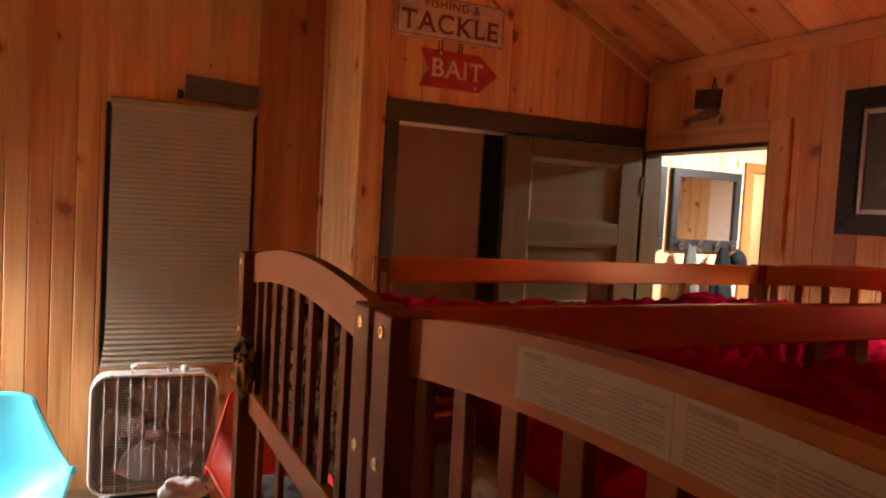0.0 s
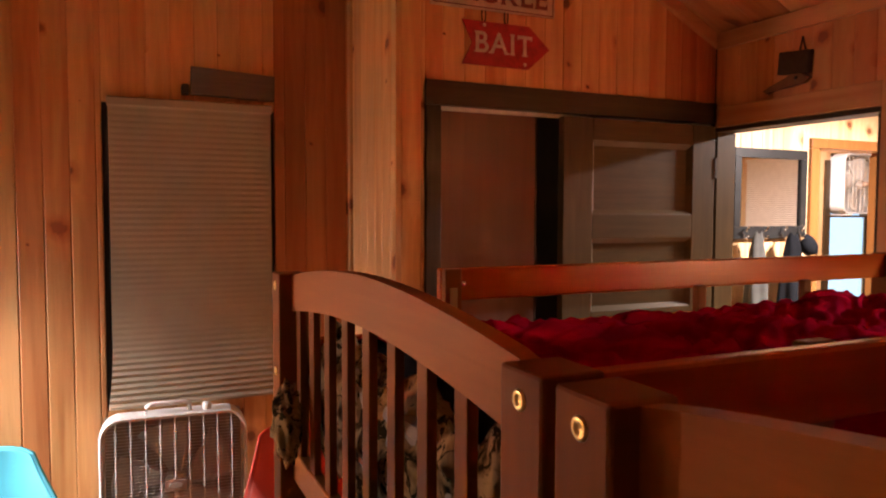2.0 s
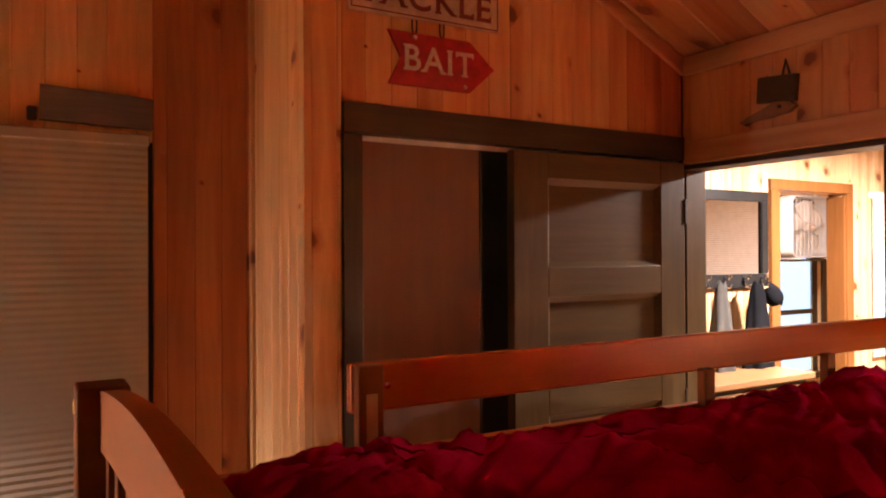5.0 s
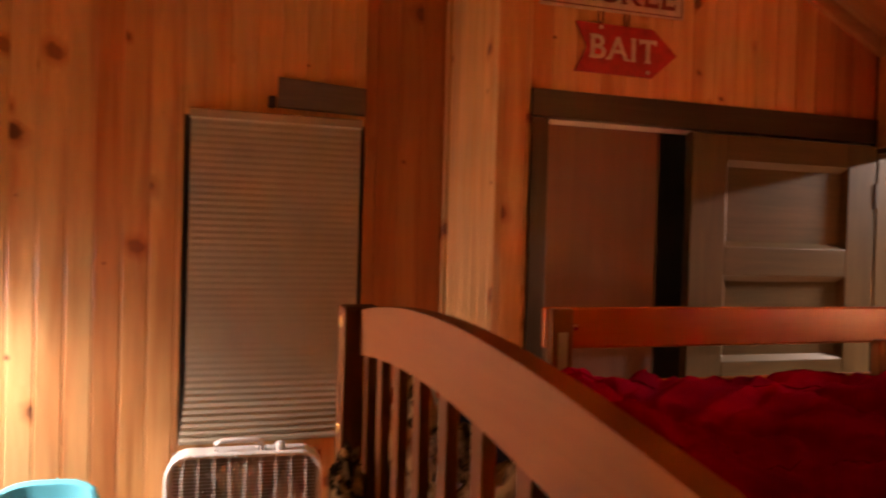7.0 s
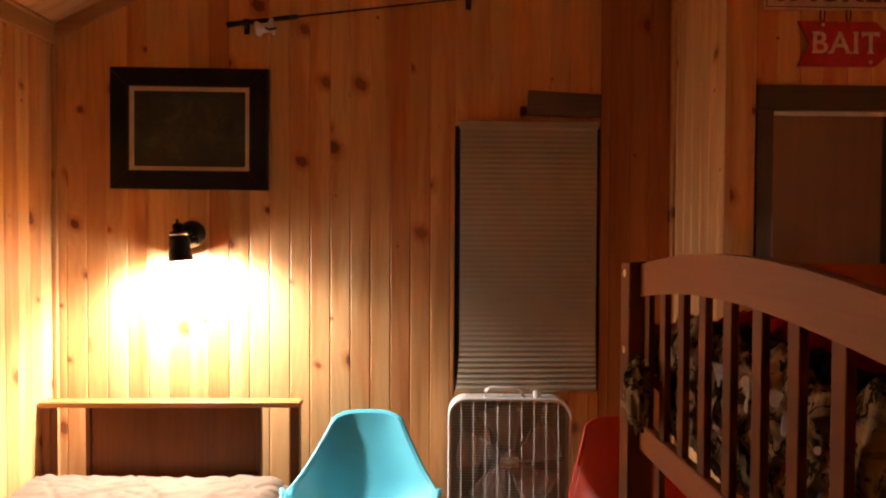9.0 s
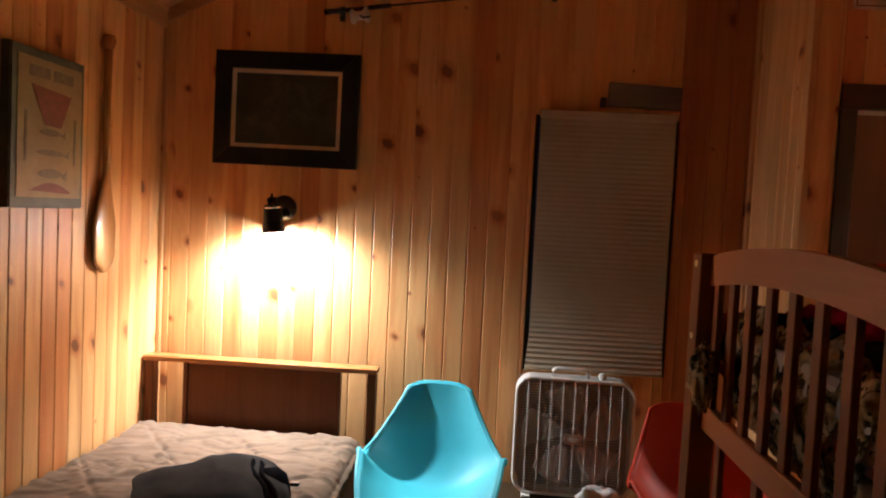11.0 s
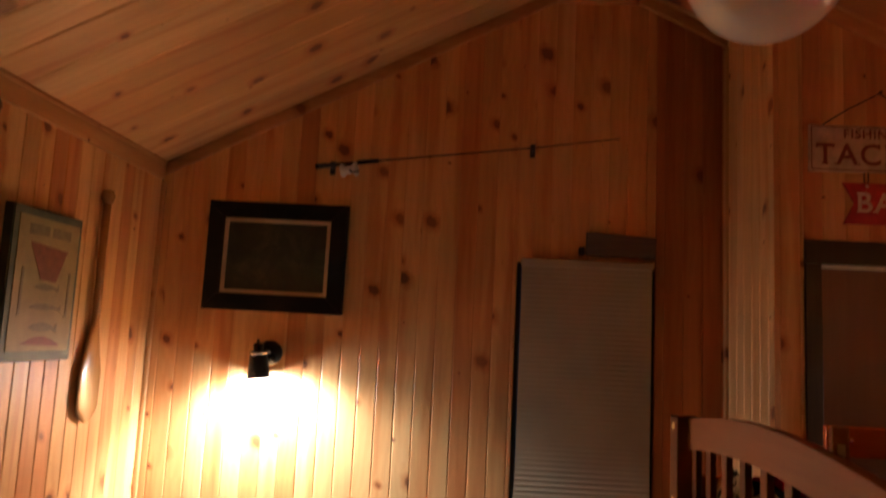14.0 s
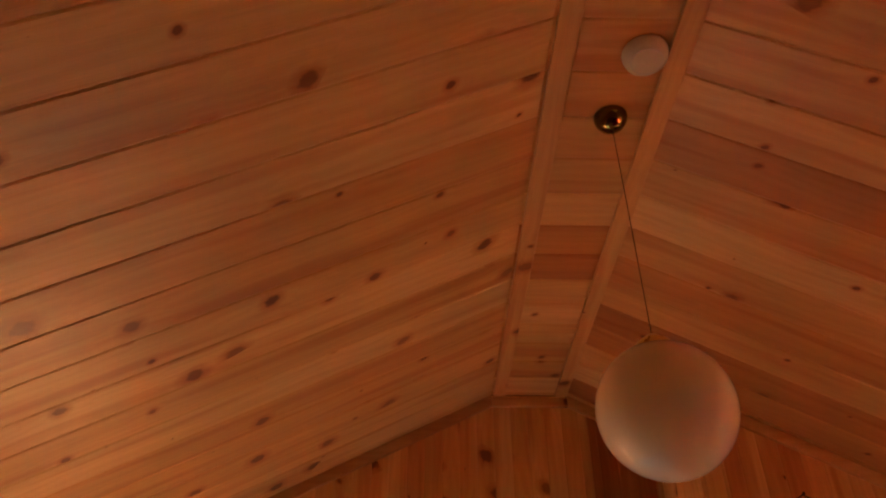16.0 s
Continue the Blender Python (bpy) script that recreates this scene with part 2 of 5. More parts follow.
RED_PLASTIC = plain("orange_red_plastic", (0.62, 0.045, 0.012), 0.5, vary=0.06, scale=5.0, bump=0.04)
CHROME = plain("chrome", (0.7, 0.7, 0.7), 0.16, 1.0, vary=0.05, bump=0.0)
BRASS = plain("brass_bolt", (0.75, 0.55, 0.22), 0.28, 1.0, vary=0.15, bump=0.0)
DARK_BRASS = plain("polished_dark_brass", (0.20, 0.14, 0.05), 0.07, 1.0, vary=0.1, bump=0.0)
FAN_WHITE = plain("aged_white_plastic", (0.74, 0.70, 0.62), 0.42, vary=0.07, bump=0.04)
FAN_METAL = plain("fan_case_metal", (0.62, 0.60, 0.56), 0.45, 0.2, vary=0.1)
FAN_BLADE = plain("grey_fan_blade", (0.52, 0.47, 0.42), 0.45, vary=0.1)
FAN_DARK = plain("fan_dark_inside", (0.34, 0.295, 0.22), 0.6)
FAN_PALE = plain("pale_grey_plastic", (0.62, 0.66, 0.68), 0.45, vary=0.06)
BADGE = plain("fan_badge", (0.5, 0.36, 0.28), 0.4)
BLACK_METAL = plain("black_enamel", (0.014, 0.015, 0.016), 0.28, 0.0, vary=0.2, bump=0.03)
STEEL_BAND = plain("bright_steel_band", (0.75, 0.76, 0.78), 0.2, 1.0, bump=0.0)
BULB = glow("lit_bulb", (1.0, 0.72, 0.4), 25.0)
FRAME_BLACK = plain("black_frame_wood", (0.012, 0.0115, 0.011), 0.42, vary=0.3, Specular_IOR_Level=0.2)
FILLET = plain("gold_fillet", (0.58, 0.43, 0.27), 0.45)
SILVER_FILLET = plain("silver_fillet", (0.3, 0.28, 0.25), 0.35, 0.6)
GLOBE = plain("cream_glass_globe", (0.88, 0.82, 0.72), 0.02, vary=0.03, scale=5.0, bump=0.0, IOR=1.6, Subsurface_Weight=1.0, Subsurface_Scale=0.25, Subsurface_Radius=(1.0, 0.9, 0.8))
CREAM = plain("cream_plastic", (0.66, 0.62, 0.52), 0.45, vary=0.06)
SIGN_CREAM = plain("worn_cream_paint", (0.52, 0.42, 0.29), 0.6, vary=0.3, scale=22.0)
SIGN_RED = plain("worn_red_paint", (0.40, 0.018, 0.022), 0.5, vary=0.3, scale=30.0)
SIGN_MAROON = plain("maroon_letters", (0.17, 0.028, 0.024), 0.6, vary=0.3, scale=40.0)
SIGN_WHITE = plain("worn_white_letters", (0.62, 0.53, 0.42), 0.6, vary=0.25, scale=40.0)
RUST = plain("rusty_wire", (0.05, 0.03, 0.02), 0.7, 0.3)
LABEL_PAPER = plain("yellowed_paper", (0.38, 0.30, 0.18), 0.7, vary=0.1)
LABEL_INK = plain("grey_ink", (0.26, 0.205, 0.125), 0.8)
POSTER_TAN = plain("antique_tan_print", (0.27, 0.205, 0.10), 0.6, vary=0.22, scale=12.0)
POSTER_GREEN = plain("dark_green_edge", (0.07, 0.09, 0.07), 0.6, vary=0.3)
POSTER_RED = plain("brick_red_print", (0.16, 0.045, 0.03), 0.6, vary=0.3, scale=40.0)
POSTER_INK = plain("brown_print", (0.16, 0.12, 0.07), 0.6, vary=0.3, scale=40.0)
MIRROR = Tree("mirror_silver").set(Base_Color=(0.9, 0.9, 0.9), Metallic=1.0, Roughness=0.02)
GLASS = Tree("window_glass").set(Base_Color=(1.0, 1.0, 1.0), Roughness=0.02, Transmission_Weight=1.0, IOR=1.45)
DUSK = glow("dusk_outside", (0.42, 0.76, 1.0), 0.75)
NIGHT = glow("late_dusk_outside", (0.3, 0.5, 0.9), 0.02)


def camo():
    t = Tree("camouflage_fleece")
    co = t.node("ShaderNodeTexCoord").outputs["Object"]
    a, b = t.noise(co, 16.0, 3.0, 0.6, 1.2), t.noise(co, 31.0, 3.0, 0.6, 1.5)
    col = t.mix(t.ramp(b, [(0.56, 0.0), (0.59, 1.0)]), t.ramp(a, [(0.38, (0.014, 0.012, 0.008)), (0.46, (0.17, 0.118, 0.058)), (0.56, (0.38, 0.285, 0.155))]), (0.026, 0.022, 0.011))
    t.bump(t.noise(co, 600.0, 2.0), 0.4, 0.002)
    return t.set(Base_Color=col, Roughness=0.95, Specular_IOR_Level=0.0)


def painting():
    t = Tree("dark_landscape_print")
    co = t.node("ShaderNodeTexCoord").outputs["Object"]
    n, f = t.noise(co, 7.0, 5.0, 0.6, 1.0), t.noise(co, 40.0, 3.0)
    col = t.ramp(t.math("ADD", t.math("MULTIPLY", n, 0.8), t.math("MULTIPLY", f, 0.2)), [(0.3, (0.012, 0.016, 0.012)), (0.55, (0.03, 0.034, 0.024)), (0.72, (0.085, 0.075, 0.05))])
    return t.set(Base_Color=col, Roughness=0.5)


CAMO, PAINTING = camo(), painting()


# ---- building blocks ----
def mesh_of(name, bm, material, smooth=False):
    bmesh.ops.recalc_face_normals(bm, faces=bm.faces)
    me = bpy.data.meshes.new(name)
    bm.to_mesh(me)
    bm.free()
    me.materials.append(material)
    if smooth:
        me.polygons.foreach_set("use_smooth", [True] * len(me.polygons))
    return me


def part(name, bm, material, parent=None, label="", smooth=False):
    ob = new(name, mesh_of(name, bm, material, smooth))
    if parent:
        ob.parent = parent
        ob.matrix_parent_inverse = parent.matrix_basis.inverted()
    if label:
        tagged(ob, label)
    return ob


def thing(name, at, label, category, group="", kind=""):
    ob = new(name)
    ob.empty_display_size = 0.05
    ob.matrix_basis = Matrix.Translation(at)
    return tagged(ob, label, category, group, kind)


def box(x0, x1, y0, y1, z0, z1, bevel=0.0, bm=None, seg=2):
    bm = bm or bmesh.new()
    r = bmesh.ops.create_cube(bm, size=1.0, matrix=Matrix.LocRotScale(((x0 + x1) / 2, (y0 + y1) / 2, (z0 + z1) / 2), None, (abs(x1 - x0), abs(y1 - y0), abs(z1 - z0))))
    if bevel:
        edges = {e for v in r["verts"] for e in v.link_edges}
        bmesh.ops.bevel(bm, geom=list(edges), offset=bevel, segments=seg, affect="EDGES", profile=0.5)
    return bm


def tube(points, radius, sides=10, bm=None, closed=False):
    """A round bar along points; radius may be a list."""
    bm = bm or bmesh.new()
    pts = [Vector(p) for p in points]
    rings = []
    n = len(pts)
    for i, p in enumerate(pts):
        a, b = (pts[(i - 1) % n], pts[(i + 1) % n]) if closed else (pts[max(i - 1, 0)], pts[min(i + 1, n - 1)])
        d = (b - a).normalized()
        up = Vector((0, 0, 1)) if abs(d.z) < 0.9 else Vector((1, 0, 0))
        s = d.cross(up).normalized()
        w = s.cross(d)
        r = radius[i] if hasattr(radius, "__len__") else radius
        rings.append([bm.verts.new(p + (s * math.cos(k * math.tau / sides) + w * math.sin(k * math.tau / sides)) * r) for k in range(sides)])
    for i in range(n if closed else n - 1):
        q = rings[(i + 1) % n]
        for k in range(sides):
            bm.faces.new((rings[i][k], rings[i][(k + 1) % sides], q[(k + 1) % sides], q[k]))
    if not closed:
        bm.faces.new(rings[0])
        bm.faces.new(rings[-1])
    return bm


def lathe(profile, m, sides=32, bm=None):
    """A turned shape: profile of (radius, height) about the z axis of m."""
    bm = bm or bmesh.new()
    rings = []
    for r, h in profile:
        rings.append([bm.verts.new(m @ Vector((r * math.cos(k * math.tau / sides), r * math.sin(k * math.tau / sides), h))) for k in range(sides)] if r > 1e-5 else [bm.verts.new(m @ Vector((0, 0, h)))])
    for a, b in zip(rings, rings[1:]):
        for k in range(sides):
            j = (k + 1) % sides
            if len(a) == len(b) == 1:
                break
            if len(a) == 1:
                bm.faces.new((a[0], b[j], b[k]))
            elif len(b) == 1:
                bm.faces.new((a[k], a[j], b[0]))
            else:
                bm.faces.new((a[k], a[j], b[j], b[k]))
    return bm


def slab(outline, m, depth, bevel=0.0, bm=None):
    """A flat shape of an outline (x, y) in the plane of m, thick along its z."""
    bm = bm or bmesh.new()
    lo = [bm.verts.new(m @ Vector((x, y, 0))) for x, y in outline]
    hi = [bm.verts.new(m @ Vector((x, y, depth))) for x, y in outline]
    f = bm.faces.new(hi)
    bm.faces.new(lo[::-1])
    n = len(lo)
    for i in range(n):
        bm.faces.new((lo[i], lo[(i + 1) % n], hi[(i + 1) % n], hi[i]))
    if bevel:
        bmesh.ops.bevel(bm, geom=list(f.edges), offset=bevel, segments=2, affect="EDGES")
    return bm


def sheet(nu, nv, where, thick=0.0):
    """A grid of where(u, v), u and v from 0 to 1."""
    bm = bmesh.new()
    g = [[bm.verts.new(where(i / nu, j / nv)) for j in range(nv + 1)] for i in range(nu + 1)]
    for i in range(nu):
        for j in range(nv):
            bm.faces.new((g[i][j], g[i + 1][j], g[i + 1][j + 1], g[i][j + 1]))
    if thick:
        bmesh.ops.recalc_face_normals(bm, faces=bm.faces)
        bmesh.ops.solidify(bm, geom=list(bm.faces), thickness=thick)
    return bm


SERIFS = dict(T=[(0.5, 0, 0.30, 0), (0.04, 1, 0, -0.22), (0.96, 1, 0, -0.22)], A=[(0.06, 0, 0.26, 0), (0.94, 0, 0.26, 0)], C=[(0.93, 1, 0, -0.26)],
              K=[(0.1, 0, 0.26, 0), (0.1, 1, 0.26, 0), (0.88, 0, 0.24, 0), (0.86, 1, 0.24, 0)], L=[(0.12, 1, 0.3, 0), (0.1, 0, 0.2, 0), (0.96, 0, 0, 0.24)],
              E=[(0.06, 0, 0.16, 0), (0.06, 1, 0.16, 0), (0.97, 0, 0, 0.24), (0.95, 1, 0, -0.22)], B=[(0.06, 0, 0.2, 0), (0.06, 1, 0.2, 0)], I=[(0.5, 0, 0.26, 0), (0.5, 1, 0.26, 0)])


def serif(bm, kind, depth):
    """Feet and ticks of a serifed capital, added to a letter drawn in x, y."""
    xs, ys = [v.co.x for v in bm.verts], [v.co.y for v in bm.verts]
    x0, x1, y0, y1 = min(xs), max(xs), min(ys), max(ys)
    tall = y1 - y0
    for fx, fy, wide, rise in SERIFS.get(kind, []):
        x, y = x0 + (x1 - x0) * fx, y0 + tall * fy
        if wide:
            box(x - wide * tall / 2, x + wide * tall / 2, y, y + tall * (0.075 if fy == 0 else -0.075), -depth, depth * 1.1, 0.0, bm)
        else:
            box(x - 0.035 * tall, x + 0.035 * tall, y, y + rise * tall, -depth, depth * 1.1, 0.0, bm)


def letters(text, size, m, material, parent, depth=0.0015, spacing=1.0, serifs=False):
    cu = bpy.data.curves.new("lettering", "FONT")
    cu.offset = size * 0.012
    cu.body, cu.size, cu.align_x, cu.align_y, cu.extrude, cu.space_character = text, size, "CENTER", "CENTER", depth, spacing
    tmp = bpy.data.objects.new("lettering", cu)
    scene.collection.objects.link(tmp)
    bpy.context.view_layer.update()
    me = bpy.data.meshes.new_from_object(tmp.evaluated_get(bpy.context.evaluated_depsgraph_get()))
    bpy.data.objects.remove(tmp)
    bm = bmesh.new()
    bm.from_mesh(me)
    bpy.data.meshes.remove(me)
    bmesh.ops.remove_doubles(bm, verts=bm.verts, dist=1e-6)
    left = set(bm.verts)
    found = []
    while left:
        seen, todo = set(), [next(iter(left))]
        while todo:
            v = todo.pop()
            if v not in seen:
                seen.add(v)
                todo += [e.other_vert(v) for e in v.link_edges]
        left -= seen
        one = bmesh.new()
        made = {v: one.verts.new(v.co) for v in seen}
        for f in {f for v in seen for f in v.link_faces}:
            one.faces.new([made[v] for v in f.verts])
        found.append(one)
    found.sort(key=lambda b: min(v.co.x for v in b.verts))
    for one, kind in itertools.zip_longest(found, text.replace(" ", "")):
        if serifs:
            serif(one, kind, depth)
        one.transform(m)
        part("letter", one, material, parent)
    bm.free()


FACE_S = Matrix(((1, 0, 0, 0), (0, 0, -1, 0), (0, 1, 0, 0), (0, 0, 0, 1)))  # drawn x, y -> world x, z, facing -y
FACE_W = Matrix(((0, 0, -1, 0), (-1, 0, 0, 0), (0, 1, 0, 0), (0, 0, 0, 1)))  # drawn x, y -> world -y, z, facing -x
FACE_E = Matrix(((0, 0, 1, 0), (1, 0, 0, 0), (0, 1, 0, 0), (0, 0, 0, 1)))  # drawn x, y -> world y, z, facing +x

# ---- plan ----
XW, XE, YN, YS = -1.378, 2.77, 3.435, -1.7
YC, XC = 2.90, 1.275  # closet front and side
RIDGE0, RIDGE1, ZR, PITCH = 0.473, 0.862, 3.278, 0.497
BOARD = 0.086


def roof(x):
    return ZR - PITCH * max(RIDGE0 - x, x - RIDGE1, 0.0)


def structure(name, bm, material, label, category):
    return tagged(part(name, bm, material), label, category, kind="structure")


# floor
bm = bmesh.new()
x = XW
while x < 7.2:
    w = 0.13
    y = YS - random.random()
    while y < 5.0:
        ln = random.uniform(0.9, 2.1)
        box(x + 0.001, min(x + w, 7.2) - 0.001, max(y, YS) + 0.001, min(y + ln, 5.0) - 0.001, -0.02, 0, 0.0, bm)
        y += ln
        if y > 5.0:
            break
    x += w
structure("floor", bm, FLOOR_WOOD, "worn brown wooden plank floor of the cabin", "floor")


def gable(y0, y1, x0, x1, zb=0.0):
    xs = sorted({x0, x1, *[c for c in (RIDGE0, RIDGE1) if x0 < c < x1]})
    pts = [(x0, zb), (x1, zb)] + [(c, roof(c) + 0.06) for c in reversed(xs)]
    return slab(pts, Matrix.Translation((0, y1, 0)) @ FACE_S, y1 - y0)


# backing of the walls, with the openings through it
WIN = (0.328, 0.955, 0.805, 1.955)
bm = bmesh.new()
TH = 0.12
y0, y1 = YN + 0.018, YN + TH
for a, b, zb, zt in ((XW - TH, WIN[0], 0, None), (WIN[1], XE + TH, 0, None), (WIN[0], WIN[1], 0, WIN[2]), (WIN[0], WIN[1], WIN[3], None)):
    if zt is None:
        xs = sorted({a, b, *[c for c in (RIDGE0, RIDGE1) if a < c < b]})
        slab([(a, zb), (b, zb)] + [(c, roof(c) + 0.06) for c in reversed(xs)], Matrix.Translation((0, y1, 0)) @ FACE_S, y1 - y0, 0.0, bm)
    else:
        box(a, b, y0, y1, zb, zt, 0.0, bm)
wall_n = structure("wall_north", bm, RECESS_SHADE, "knotty pine gable wall with a window, dim lamp light on it", "wall")
wall_w = structure("wall_west", box(XW - TH, XW - 0.018, YS, YN + 0.017, 0, 2.42), RECESS_SHADE, "knotty pine tongue and groove side wall lit by the lamp", "wall")
DOOR = (2.135, 2.8985, 1.925)
bm = box(XE + 0.018, XE + 0.10, YS, DOOR[0], 0, 2.42)
box(XE + 0.018, XE + 0.10, DOOR[1], YN + 0.017, 0, 2.42, 0, bm)
box(XE + 0.018, XE + 0.10, DOOR[0], DOOR[1], DOOR[2], 2.42, 0, bm)
wall_e = structure("wall_east", bm, RECESS_SHADE, "knotty pine wall with an open doorway to the hall", "wall")
structure("wall_south", gable(YS - 0.1, YS, XW - TH, XE + TH), TRIM_PINE_Z, "pine wall that closes the room", "wall")
bm = box(XC + 0.018, XC + 0.08, YC + 0.018, YN + 0.017, 0, roof(XC) + 0.02)
wall_cs = structure("wall_closet_side", bm, RECESS_SHADE, "pine side wall of the closet lit by the lamp", "wall")
bm = slab([(XC + 0.018, 2.0), (XE + 0.018, 2.0), (XE + 0.018, roof(XE) + 0.02), (XC + 0.018, roof(XC) + 0.02)], Matrix.Translation((0, YC + 0.08, 0)) @ FACE_S, 0.062)
box(XC + 0.081, 1.38, YC + 0.018, YC + 0.08, 0, 2.0, 0, bm)
wall_cf = structure("wall_closet_front", bm, RECESS_SHADE, "knotty pine wall above the closet doors", "wall")

# ceiling: boards laid up the slopes, flat boards along the ridge
bm = bmesh.new()


def plank(bm, a0, a1, b0, b1, g=0.006):
    """A ceiling board from eave edge a0, a1 to ridge edge b0, b1 (x, z), between two y; chamfered long edges."""
    (xa, za), (xb, zb) = a0, a1
    n = Vector((zb - za, 0, xa - xb)).normalized()
    n = n if n.z < 0 else -n
    prof = [(b0, 0.012), (b0, g * 0.6), (b0 + g, 0), (b1 - g, 0), (b1, g * 0.6), (b1, 0.012)]
    ends = [[bm.verts.new((px - n.x * d, y, pz - n.z * d)) for y, d in prof] for px, pz in ((xa, za), (xb, zb))]
    for k in range(5):
        bm.faces.new((ends[0][k], ends[0][k + 1], ends[1][k + 1], ends[1][k]))
    bm.faces.new(ends[0])
    bm.faces.new(ends[1])


y, step = YS, 0.1745
while y < YN:
    e = min((math.floor((y - 2.0) / step + 1e-6) + 1) * step + 2.0, YN)
    plank(bm, (XW - 0.02, roof(XW - 0.02)), (RIDGE0, ZR), y, e)
    plank(bm, (XE + 0.02, roof(XE + 0.02)), (RIDGE1, ZR), y, e)
    plank(bm, (RIDGE0 - 0.01, ZR), (RIDGE1 + 0.01, ZR), y, e)
    y = e
for sx, ex in ((XW - TH, RIDGE0), (RIDGE1, XE + TH)):
    slab([(sx, roof(sx) + 0.014), (ex, roof(ex) + 0.014), (ex, roof(ex) + 0.1), (sx, roof(sx) + 0.1)], Matrix.Translation((0, YN + TH, 0)) @ FACE_S, YN + TH - YS + 0.1, 0, bm)
box(RIDGE0, RIDGE1, YS - 0.1, YN + TH, ZR + 0.014, ZR + 0.1, 0, bm)
structure("ceiling", bm, CEIL_PINE, "vaulted ceiling of knotty pine boards with a flat ridge", "ceiling")


def strip(name, a, b, w, d, face, material, label):
    """A moulding from a to b: w wide across, d thick, turned so that its back is against face."""
    a, b, f = Vector(a), Vector(b), Vector(face).normalized()
    run = (b - a)
    ln = run.length
    run.normalize()
    s = run.cross(f)
    m = Matrix((s, run, -f)).transposed().to_4x4()
    m.translation = a
    bm = bmesh.new()
    prof = [(0, 0), (0, d * 0.6), (w * 0.12, d), (w * 0.88, d), (w, d * 0.6), (w, 0)]
    ends = [[bm.verts.new(m @ Vector((x, yy, z))) for x, z in prof] for yy in (0, ln)]
    for k in range(len(prof)):
        j = (k + 1) % len(prof)
        bm.faces.new((ends[0][k], ends[0][j], ends[1][j], ends[1][k]))
    bm.faces.new(ends[0])
    bm.faces.new(ends[1])
    return structure(name, bm, material, label, "trim")


for xa, side in ((0.482, 1), (0.796, 1)):
    structure("trim", box(xa, xa + 0.062, YS, YN - 0.02, ZR - 0.016, ZR - 0.001, 0.003), TRIM_PINE_Y, "pine batten along the ceiling ridge", "trim")
zw = roof(XW)
structure("trim", box(XW + 0.001, XW + 0.02, YS, YN - 0.02, zw - 0.085, zw - 0.012, 0.004), TRIM_PINE_Y, "pine crown board along the wall", "trim")
strip("trim", (XW + 0.02, YS, roof(XW + 0.02) - 0.003), (XW + 0.02, YN - 0.02, roof(XW + 0.02) - 0.003), -0.05, 0.016, (-PITCH, 0, 1), TRIM_PINE_Y, "pine moulding at the eave")
structure("trim", box(XE - 0.02, XE - 0.001, YS, YC - 0.02, zw - 0.10, zw - 0.03, 0.004), TRIM_PINE_Y, "pine crown board along the wall", "trim")
# raking trim on the gable and on the closet front
for xa, xb, yy in ((XW + 0.01, RIDGE0, YN), (RIDGE1, XC, YN), (XC, XE - 0.002, YC)):
    za, zb = roof(xa) - 0.004, roof(xb) - 0.004
    bm = slab([(xa, za - 0.06), (xb, zb - 0.06), (xb, zb), (xa, za)], Matrix.Translation((0, yy + 0.004, 0)) @ FACE_S, 0.024, 0.004)
    structure("trim", bm, TRIM_PINE_X, "pine raking trim under the ceiling slope", "trim")
structure("trim", box(RIDGE0, RIDGE1, YN - 0.02, YN + 0.004, ZR - 0.065, ZR - 0.018, 0.004), TRIM_PINE_X, "pine trim at the ridge end", "trim")
structure("trim", box(XC - 0.014, XC + 0.018, YN - 0.03, YN + 0.004, 0.0, roof(XC) - 0.07, 0.004), TRIM_PINE_Z, "pine cove strip in the wall corner", "trim")
structure("trim", box(XW + 0.001, XW + 0.022, YN - 0.022, YN - 0.001, 0.0, zw - 0.09, 0.006), TRIM_PINE_Z, "pine cove strip in the wall corner", "trim")
# doorway casing
E0 = XE - 0.02
structure("trim", box(E0, XE + 0.016, DOOR[0] - 0.095, DOOR[0], 0, DOOR[2] + 0.085, 0.004), TRIM_PINE_Z, "pine door casing", "trim")
structure("trim", box(E0, XE + 0.016, DOOR[0] + 0.001, YC - 0.024, DOOR[2], DOOR[2] + 0.085, 0.004), TRIM_PINE_Y, "pine door head casing", "trim")
structure("door_frame", box(XE - 0.004, XE + 0.103, DOOR[0] + 0.001, DOOR[0] + 0.02, 0, DOOR[2] - 0.021, 0.002), CASING_DARK, "dark-stained door jamb", "door frame")
structure("door_frame", box(XE - 0.004, XE + 0.103, DOOR[1] - 0.02, DOOR[1] - 0.001, 0, DOOR[2] - 0.021, 0.002), DOOR_BROWN, "dark-stained door jamb", "door frame")
structure("door_frame", box(XE - 0.004, XE + 0.103, DOOR[0] + 0.001, DOOR[1] - 0.001, DOOR[2] - 0.02, DOOR[2] - 0.002, 0.002), CASING_DARK, "dark-stained door head", "door frame")

# ---- closet and doors ----
structure("closet_casing", box(1.385, 1.445, YC - 0.012, YC + 0.07, 0, 1.94, 0.003), CASING_DARK, "dark brown closet side casing", "casing")
structure("closet_casing", box(1.385, XE - 0.002, YC - 0.014, YC + 0.075, 1.942, 2.03, 0.003), CASING_DARK_X, "dark brown closet head casing", "casing")
structure("closet_track", box(1.446, XE - 0.002, YC + 0.016, YC + 0.022, 1.925, 1.941, 0.001), FAN_METAL, "thin pale metal track under the closet head", "track")

